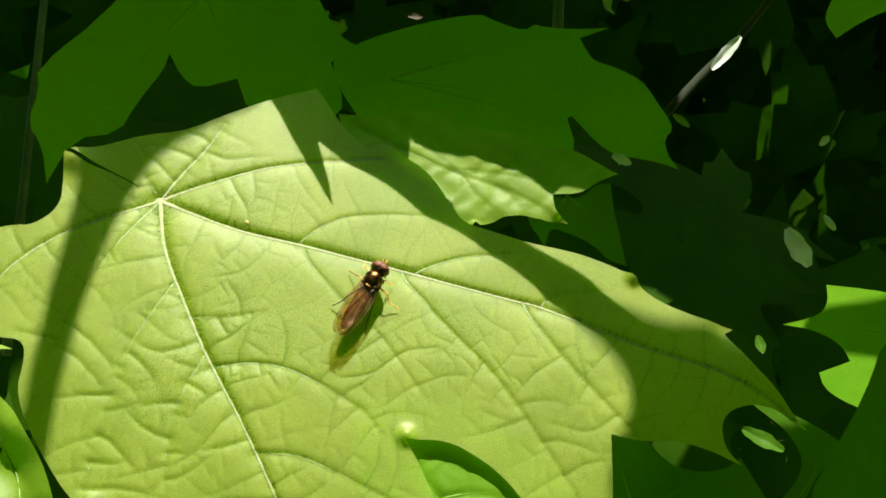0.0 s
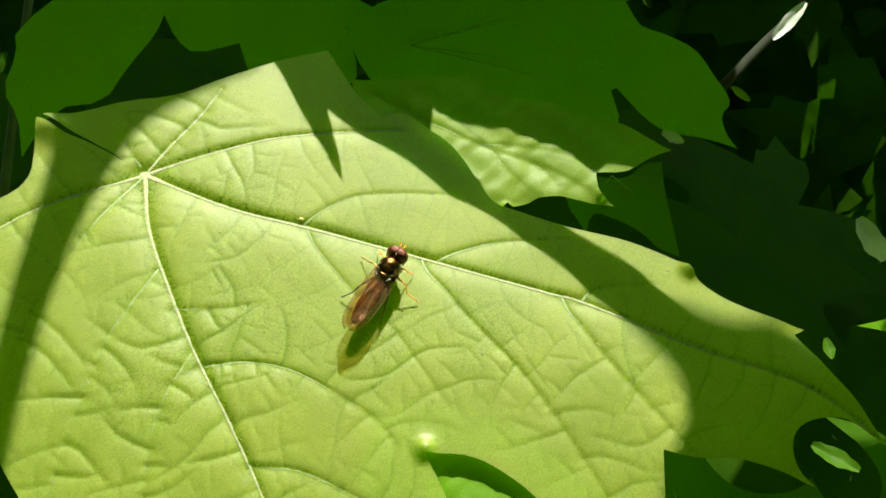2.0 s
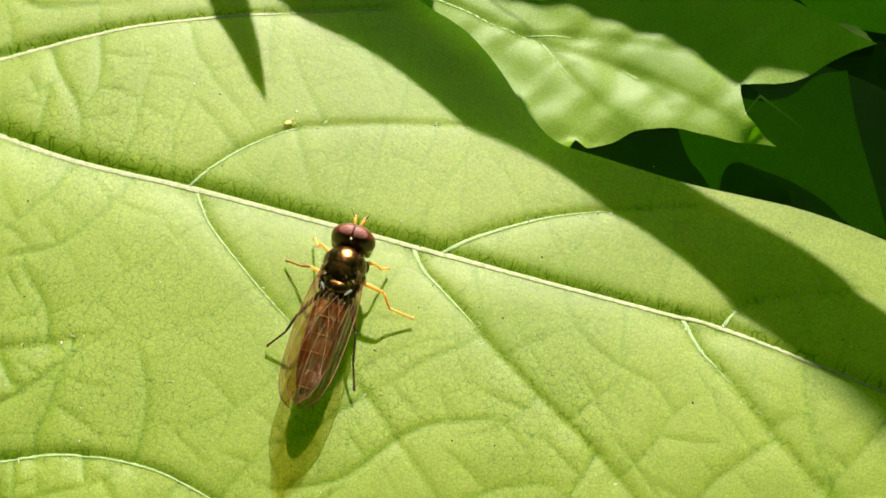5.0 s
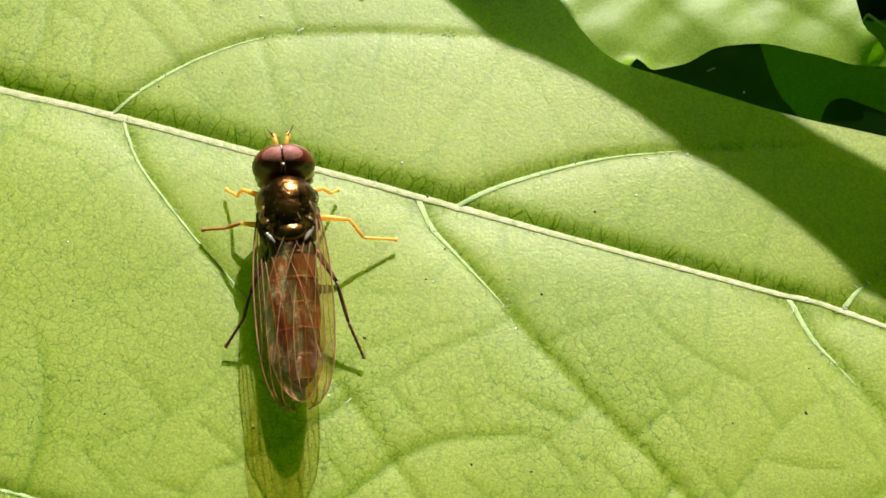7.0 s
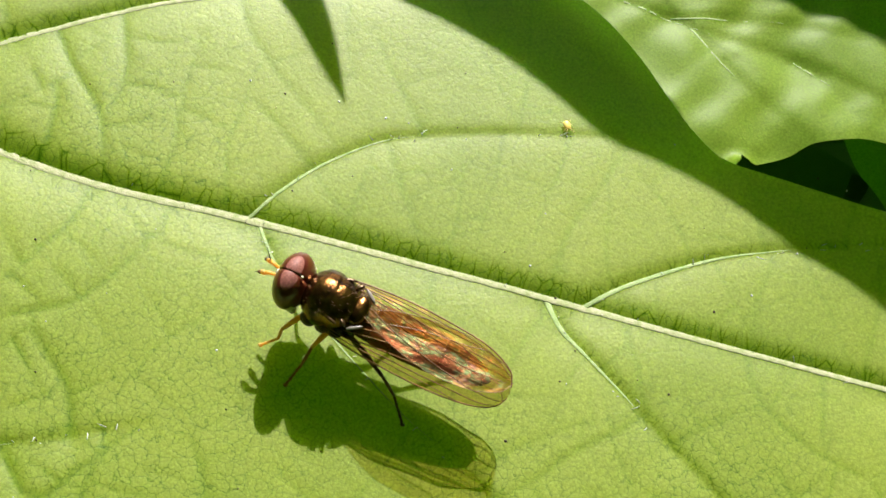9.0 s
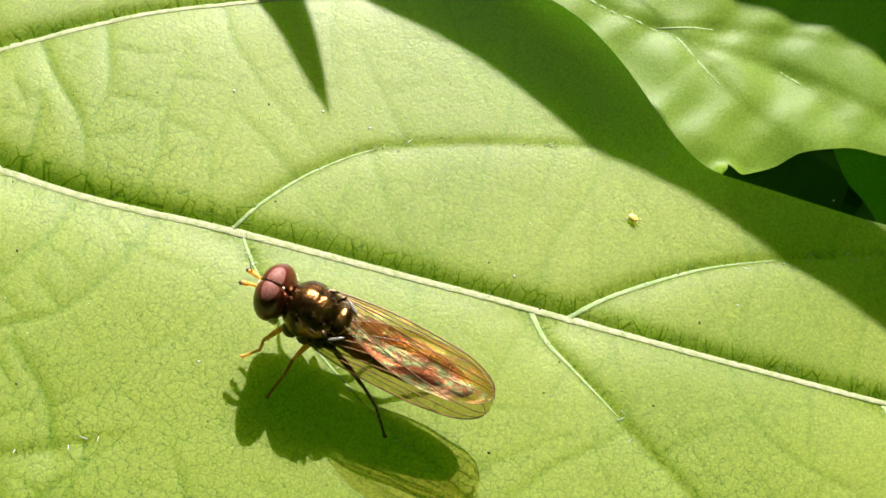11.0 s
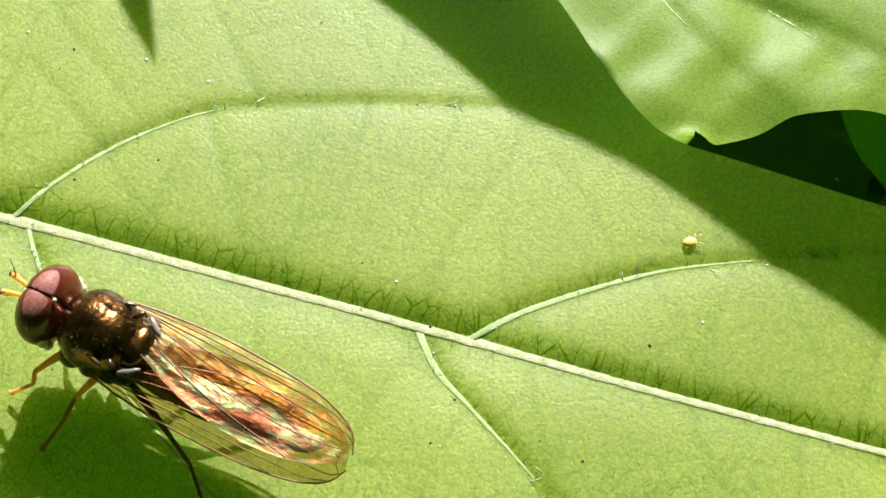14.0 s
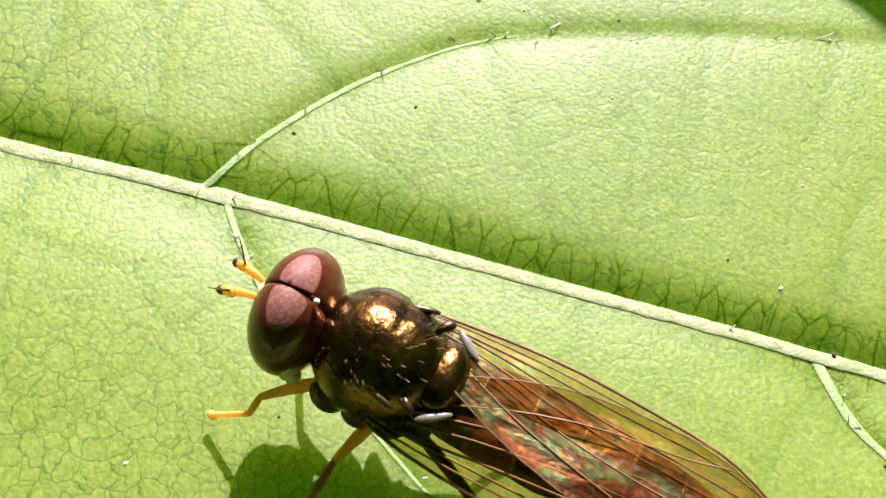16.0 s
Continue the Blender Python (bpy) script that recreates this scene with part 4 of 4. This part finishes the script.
def wing_material():
    n = Nodes("wing_membrane")
    # the sheen runs in streaks along the wing
    streak = n.add("VectorMath")
    streak.operation = "MULTIPLY"
    streak.inputs[1].default_value = (1.0, 0.45, 1.0)
    n.join(n.coords, streak.inputs[0])
    n.coords = streak.outputs[0]
    sheen = n.ramp(n.noise(1500.0, 4.0, 0.7), [(0.30, (0.74, 0.16, 0.09)), (0.44, (0.86, 0.36, 0.15)), (0.505, (0.34, 0.62, 0.26)), (0.54, (0.86, 0.42, 0.15)), (0.62, (0.90, 0.56, 0.38)), (0.70, (0.76, 0.17, 0.15))])
    n.join(sheen, n.shader.inputs["Base Color"])
    n.shader.inputs["Metallic"].default_value = 1.0
    n.shader.inputs["Roughness"].default_value = 0.42
    normal = n.bump(n.noise(1300.0, 2.0), 0.55, 0.00022)
    n.join(n.bump(n.noise(6000.0, 2.0), 0.6, 0.00006, normal), n.shader.inputs["Normal"])
    clear = n.add("BsdfTransparent")
    clear.inputs["Color"].default_value = (0.76, 0.64, 0.38, 1)
    both = n.add("MixShader")
    n.join(n.ramp(n.noise(1000.0, 2.0), [(0.38, (0.03, 0.03, 0.03)), (0.62, (0.12, 0.12, 0.12))]), both.inputs[0])
    n.join(clear.outputs[0], both.inputs[1])
    n.join(n.shader.outputs[0], both.inputs[2])
    n.join(both.outputs[0], n.out.inputs["Surface"])
    return n.mat


WING = wing_material()


def wing(fly, side, lower, swing):
    """A wing folded flat along the back. side: 1 right, -1 left."""
    front = smooth_line([(0.74, 0.55), (1.02, -0.45), (1.15, -1.9), (1.14, -3.4), (1.04, -4.7), (0.84, -5.55), (0.52, -6.12), (0.08, -6.34)], 6)
    back = smooth_line([(0.5, 0.2), (-0.05, -0.85), (-0.62, -2.2), (-0.90, -3.6), (-0.88, -4.8), (-0.68, -5.6), (-0.36, -6.14), (0.08, -6.34)], 6)
    turn = Matrix.Rotation(radians(swing), 2)

    def spot(a, b):
        k = a * (len(front) - 1)
        i = min(int(k), len(front) - 2)
        p = (front[i] + (front[i + 1] - front[i]) * (k - i)) * (1 - b) + (back[i] + (back[i + 1] - back[i]) * (k - i)) * b
        q = turn @ (Vector(p) - Vector((0.7, 0))) + Vector((0.7, 0))
        fold = 0.05 * math.sin(b * 19) * (1 - a) + 0.025 * math.sin(a * 23 + b * 7)
        return Vector((side * q.x, q.y, 2.28 - 0.30 * a - lower - 0.62 * (1 - b) ** 1.3 + fold))

    bm = bmesh.new()
    na, nb = 40, 14
    grid = [[bm.verts.new(spot(i / na, j / nb)) for j in range(nb + 1)] for i in range(na + 1)]
    for i in range(na):
        for j in range(nb):
            bm.faces.new((grid[i][j], grid[i + 1][j], grid[i + 1][j + 1], grid[i][j + 1]))
    bmesh.ops.remove_doubles(bm, verts=bm.verts, dist=1e-4)
    membrane = part("wing", bm, WING, fly, "clear iridescent wing with brown veins")
    runs = [([(0.0, 0.0), (0.3, 0.0), (0.6, 0.0), (0.9, 0.0), (1.0, 0.0)], 0.030), ([(0.0, 0.0), (0.2, 0.08), (0.45, 0.08), (0.6, 0.01)], 0.018),
            ([(0.0, 0.1), (0.25, 0.16), (0.55, 0.14), (0.84, 0.04)], 0.022), ([(0.1, 0.14), (0.35, 0.27), (0.65, 0.28), (0.93, 0.12)], 0.022),
            ([(0.05, 0.2), (0.3, 0.40), (0.6, 0.44), (0.85, 0.42)], 0.018), ([(0.05, 0.3), (0.3, 0.55), (0.6, 0.62), (0.85, 0.60)], 0.018),
            ([(0.05, 0.4), (0.25, 0.7), (0.5, 0.85), (0.62, 0.98)], 0.018), ([(0.85, 0.42), (0.89, 0.30), (0.91, 0.17)], 0.014),
            ([(0.85, 0.60), (0.85, 0.5), (0.85, 0.42)], 0.014), ([(0.42, 0.27), (0.43, 0.35), (0.42, 0.43)], 0.014),
            ([(0.0, 1.0), (0.3, 1.0), (0.6, 1.0), (0.9, 1.0), (1.0, 1.0)], 0.010)]
    for run, r in runs:
        bm = bmesh.new()
        line = smooth_line(run, 5)
        tube(bm, [spot(min(max(a, 0), 1), min(max(b, 0), 1)) + Vector((0, 0, 0.012)) for a, b in line], np.linspace(r, r * 0.6, len(line)), 5)
        part("wing_vein", bm, WING_VEIN, membrane)


def leg(fly, hip, knee, ankle, foot, upper, lower):
    bm = bmesh.new()
    tube(bm, smooth_line([hip, [(a + b) / 2 + c for a, b, c in zip(hip, knee, (0, 0, 0.06))], knee], 4), [0.08, 0.09, 0.10, 0.105, 0.10, 0.09, 0.08, 0.07, 0.06], 8)
    femur = part("leg", bm, upper, fly, "thin amber leg")
    bm = bmesh.new()
    tube(bm, smooth_line([knee, ankle], 6), [0.05, 0.055, 0.06, 0.06, 0.06, 0.055, 0.05], 8)
    part("shin", bm, lower, femur)
    bm = bmesh.new()
    line = smooth_line([ankle, [(a + b) / 2 for a, b in zip(ankle, foot)], foot], 5)
    tube(bm, line, [0.055 if k % 2 else 0.04 for k in range(len(line))], 7)
    ball(bm, foot, (0.07, 0.09, 0.05), u=8, v=6)
    part("foot", bm, lower, femur)
    return femur, hip


def back_shape(q):
    """The thorax: broad at the shoulders, with a shallow seam across and a flatter top."""
    dent = 1 - 0.05 * math.exp(-((q.y + 0.12) / 0.06) ** 2) * (0.3 + abs(q.x)) - 0.03 * math.exp(-((abs(q.x) - 0.55) / 0.07) ** 2)
    wide = 1.0 + 0.07 * math.exp(-((q.y - 0.35) / 0.25) ** 2)
    return Vector((q.x * dent * wide, q.y * (1.0 + 0.04 * q.z), q.z * dent * (0.97 if q.z > 0 else 1.0)))


def half_eye(q, side):
    """One half of the two eyes' common dome; the halves meet along a seam."""
    x = max(q.x * side, 0.0)
    return Vector((side * (0.018 + x), q.y * (1 - 0.06 * (1 - x) ** 6), q.z * (1 - 0.05 * (1 - x) ** 6)))


def hoverfly():
    fly = thing("hoverfly", LEAF @ pose(-7.26 * MM, -4.24 * MM, 0), "bronze hoverfly with dark red eyes and folded iridescent wings", "fly")
    bm = bmesh.new()
    ball(bm, (0, 0.09, 1.72), (0.94, 1.08, 0.92), u=48, v=36, shape=back_shape)
    thorax = part("thorax", bm, BRONZE, fly, "shiny bronze thorax")
    bm = bmesh.new()
    ball(bm, (0, -0.88, 2.06), (0.54, 0.34, 0.26), u=20, v=14)
    part("scutellum", bm, BRONZE, thorax)
    bm = bmesh.new()
    ball(bm, (0, 1.22, 1.66), (0.94, 0.26, 0.72), u=24, v=16)
    ball(bm, (0, 1.93, 2.06), (0.17, 0.16, 0.16), u=16, v=10)
    ball(bm, (0, 1.62, 1.42), (0.42, 0.42, 0.52), u=20, v=14)
    for side in (-1, 1):
        ball(bm, (side * 0.74, 1.14, 1.42), (0.15, 0.12, 0.22), u=14, v=10)
    head = part("head", bm, PALE_FACE, fly, "head with a pale face")
    for side in (-1, 1):
        bm = bmesh.new()
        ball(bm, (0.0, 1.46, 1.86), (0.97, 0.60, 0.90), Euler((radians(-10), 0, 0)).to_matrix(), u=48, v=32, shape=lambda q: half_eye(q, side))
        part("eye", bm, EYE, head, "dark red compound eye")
        bm = bmesh.new()
        tube(bm, smooth_line([(side * 0.10, 1.95, 2.0), (side * 0.16, 2.20, 2.08), (side * 0.20, 2.37, 2.05)], 3), [0.05, 0.05, 0.055, 0.06, 0.065, 0.07, 0.07], 8)
        ball(bm, (side * 0.22, 2.44, 2.02), (0.085, 0.13, 0.085), u=12, v=8)
        horn = part("antenna", bm, LEG, head, "short orange antenna with a dark tip")
        bm = bmesh.new()
        ball(bm, (side * 0.24, 2.56, 1.98), (0.075, 0.08, 0.075), u=10, v=8)
        part("antenna_tip", bm, DARK_LEG, horn)
        bm = bmesh.new()
        tube(bm, [(side * 0.22, 2.42, 2.08), (side * 0.36, 2.54, 2.28), (side * 0.45, 2.64, 2.45)], [0.02, 0.012, 0.005], 5)
        part("bristle", bm, DARK_LEG, horn)
    for side in (-1, 1):
        bm = bmesh.new()
        ball(bm, (side * 0.74, -0.20, 2.22), (0.06, 0.26, 0.06), Euler((0, 0, radians(side * 14))).to_matrix(), u=12, v=8)
        ball(bm, (side * 0.66, -0.60, 2.20), (0.08, 0.16, 0.08), Euler((0, 0, radians(side * 40))).to_matrix(), u=12, v=8)
        part("callus", bm, CALLUS, thorax)
        for (x, y, z), size in (((0.74, 0.52, 1.40), (0.26, 0.30, 0.40)), ((0.78, 0.02, 1.36), (0.22, 0.26, 0.46)), ((0.72, -0.46, 1.40), (0.24, 0.26, 0.40)), ((0.62, -0.82, 1.45), (0.22, 0.22, 0.30))):
            bm = bmesh.new()
            ball(bm, (side * x, y, z), size, Euler((radians(18), 0, 0)).to_matrix(), u=18, v=12, shape=lambda q: q * (1 - 0.08 * math.cos(9 * q.z)))
            part("side_plate", bm, SIDE_PLATE, thorax, "dark ridged side plate")
    bm = bmesh.new()
    ball(bm, (0, 1.16, 2.60), (0.05, 0.05, 0.05), u=10, v=8)
    part("ocelli", bm, PALE_FACE, head, "tiny pale spot between the eyes")
    rng = random.Random(8)
    bm = bmesh.new()
    for _ in range(300):
        way = Vector((rng.gauss(0, 1), rng.gauss(0, 1), rng.gauss(0.3, 1))).normalized()
        foot = Vector((0.90 * way.x, 0.09 + 1.05 * way.y, 1.72 + 0.90 * way.z))
        tube(bm, [foot, foot + Vector((way.x * 0.13, way.y * 0.1 - 0.06, way.z * 0.13))], [0.005, 0.002], 3)
    part("hairs", bm, HAIR, thorax, "short golden hairs")
    # abdomen in overlapping rings
    belly = [(-0.80, 0.58, 0.42), (-1.5, 0.70, 0.42), (-2.3, 0.73, 0.38), (-3.1, 0.72, 0.36), (-3.9, 0.66, 0.32), (-4.7, 0.54, 0.27), (-5.4, 0.32, 0.16), (-5.65, 0.06, 0.05)]
    for k in range(len(belly) - 1):
        bm = bmesh.new()
        (y0, w0, t0), (y1, w1, t1) = belly[k], belly[k + 1]
        rings = []
        for s in (0.0, 0.15, 0.5, 0.9, 1.0):
            y, w, t = y0 + (y1 - y0) * s, w0 + (w1 - w0) * s, t0 + (t1 - t0) * s
            w, t = w * (1 + 0.05 * math.sin(s * math.pi)), t * (1 + 0.05 * math.sin(s * math.pi))
            z = 1.55 + 0.06 * (y + 1)
            rings.append([bm.verts.new((w * math.cos(a), y, z + t * math.sin(a))) for a in [2 * math.pi * i / 20 for i in range(20)]])
        for a, b in zip(rings, rings[1:]):
            for i in range(20):
                bm.faces.new((a[i], a[(i + 1) % 20], b[(i + 1) % 20], b[i]))
        bm.faces.new(rings[0])
        bm.faces.new(rings[-1][::-1])
        part("abdomen_ring", bm, RUST if k % 2 else DARK_RUST, fly)
    for side in (-1, 1):
        bm = bmesh.new()
        ball(bm, (side * 0.60, -1.00, 2.06), (0.28, 0.07, 0.05), Euler((0, 0, radians(side * 55))).to_matrix(), u=14, v=8)
        part("wing_scale", bm, SCALE, thorax, "small pale flap at the wing's root")
    wing(fly, -1, 0.10, 1.8)
    wing(fly, 1, 0.0, 0.0)
    # legs: hip, knee, ankle, foot
    reach = leg(fly, (-0.5, 0.65, 1.15), (-1.38, 1.20, 1.0), (-1.57, 1.24, 0.5), (-1.92, 1.72, 0.07), LEG, LEG)
    fore = leg(fly, (0.5, 0.75, 1.15), (1.15, 0.95, 1.1), (1.4, 1.05, 0.5), (1.65, 1.35, 0.08), LEG, LEG)
    leg(fly, (-0.6, -0.25, 1.05), (-1.50, 0.06, 0.95), (-2.0, 0.15, 0.5), (-2.76, 0.36, 0.07), LEG, BROWN_LEG)
    middle = leg(fly, (0.6, 0.0, 1.05), (1.9, -0.2, 1.05), (2.3, -0.62, 0.5), (3.35, -0.6, 0.08), LEG, LEG)
    leg(fly, (-0.55, -0.75, 1.1), (-1.36, -2.4, 1.1), (-1.64, -3.0, 0.6), (-2.26, -3.65, 0.07), DARK_LEG, DARK_LEG)
    hind = leg(fly, (0.55, -0.75, 1.1), (1.3, -2.3, 1.15), (1.55, -3.45, 0.55), (1.92, -4.45, 0.08), DARK_LEG, DARK_LEG)
    return fly, reach, fore, middle, hind


fly, reach_leg, fore_leg, middle_leg, hind_leg = hoverfly()


# ---- the aphid ----
def aphid():
    bug = thing("aphid", LEAF @ pose(-19.6 * MM, 2.87 * MM, 0), "tiny pale yellow aphid walking on the leaf", "aphid")
    skin = plain_material("aphid_skin", (0.62, 0.46, 0.08), (0.78, 0.62, 0.16), 3000.0, rough=0.4)
    bm = bmesh.new()
    ball(bm, (0, 0, 0.07), (0.13, 0.19, 0.07), u=14, v=10)
    body = part("body", bm, skin, bug)
    for side in (-1, 1):
        for y, out in ((0.12, 0.10), (0.02, 0.02), (-0.08, -0.12)):
            bm = bmesh.new()
            tube(bm, [(side * 0.08, y, 0.07), (side * 0.15, y + out * 0.5, 0.08), (side * 0.22, y + out, 0.0)], [0.013, 0.010, 0.008], 5)
            part("leg", bm, skin, bug)
        bm = bmesh.new()
        tube(bm, [(side * 0.05, 0.16, 0.09), (side * 0.11, 0.28, 0.12), (side * 0.15, 0.36, 0.1)], [0.012, 0.01, 0.006], 5)
        part("feeler", bm, skin, bug)
    return bug


bug = aphid()

# ---- what moves ----
# seconds; place in millimetres in the leaf's plane; turn to the left in degrees
FLY_ROWS = [(0.0, -7.25, -4.28, -32.0), (3.5, -7.15, -4.3, -31.0), (4.4, -7.2, -4.35, -26.0), (5.4, -7.4, -4.45, -13.0), (6.0, -7.5, -4.45, -10.2), (6.3, -7.7, -4.1, -6.0), (6.5, -7.97, -4.02, -3.0),
            (6.8, -8.3, -3.95, 2.5), (7.0, -8.36, -3.9, 6.3), (7.2, -8.55, -3.5, 10.0), (7.3, -8.7, -3.45, 16.7), (7.4, -8.9, -3.48, 22.5), (7.5, -9.3, -3.5, 25.6),
            (7.6, -9.55, -3.7, 30.0), (7.7, -9.9, -3.72, 36.3), (7.8, -10.05, -3.65, 43.1), (7.9, -10.3, -3.5, 49.1), (8.0, -10.5, -3.4, 55.2), (8.2, -11.0, -3.35, 57.5),
            (8.5, -11.5, -3.2, 61.0), (9.0, -11.58, -3.18, 62.9), (16.0, -11.58, -3.18, 62.9)]
APHID_ROWS = [(0.0, -19.6, 2.87, -110), (0.8, -17.6, 2.0, -115), (1.5, -15.66, 1.5, -105), (2.5, -13.87, 1.02, -80), (3.5, -12.47, 2.0, -55), (6.0, -8.01, 4.29, -75), (6.5, -6.95, 4.48, -65), (7.0, -6.1, 5.4, -50), (8.0, -4.15, 6.08, -95), (8.5, -3.33, 5.19, -140), (9.0, -3.1, 4.14, -165),
              (10.5, -1.2, 2.0, -135), (11.5, 0.13, 0.11, -130), (12.5, 0.52, -0.13, -90), (13.0, 0.95, -0.22, -85), (14.0, 2.85, -0.2, -80), (14.5, 3.14, 0.02, -80), (16.0, 5.0, 0.4, -80)]


def motions():
    walk(fly, [(t, LEAF @ pose(u * MM, v * MM, 0.1 * MM, 0, 0, a)) for t, u, v, a in FLY_ROWS])
    for (limb, hip), swing in ((fore_leg, 50), (middle_leg, -70), (hind_leg, -20)):
        x, y, z = [c * MM for c in hip]
        walk(limb, [(t, pose(x, y, z) @ pose(0, 0, 0, 0, 0, swing * k) @ pose(-x, -y, -z)) for t, k in ((0, 0), (7.2, 0), (7.6, 0.5), (8.0, 1), (16, 1))])
    (limb, hip), rest = reach_leg, ((0, 0), (14.5, 0), (14.8, -20), (16.0, -20))
    x, y, z = [c * MM for c in hip]
    walk(limb, [(t, pose(x, y, z) @ pose(0, 0, 0, 0, 0, a) @ pose(-x, -y, -z)) for t, a in rest])
    lift = broad_height(np.array([(u, v) for _, u, v, _ in APHID_ROWS]))
    walk(bug, [(t, LEAF @ pose(u * MM, v * MM, (z + 0.02) * MM, 0, 0, a)) for (t, u, v, a), z in zip(APHID_ROWS, lift)])


motions()
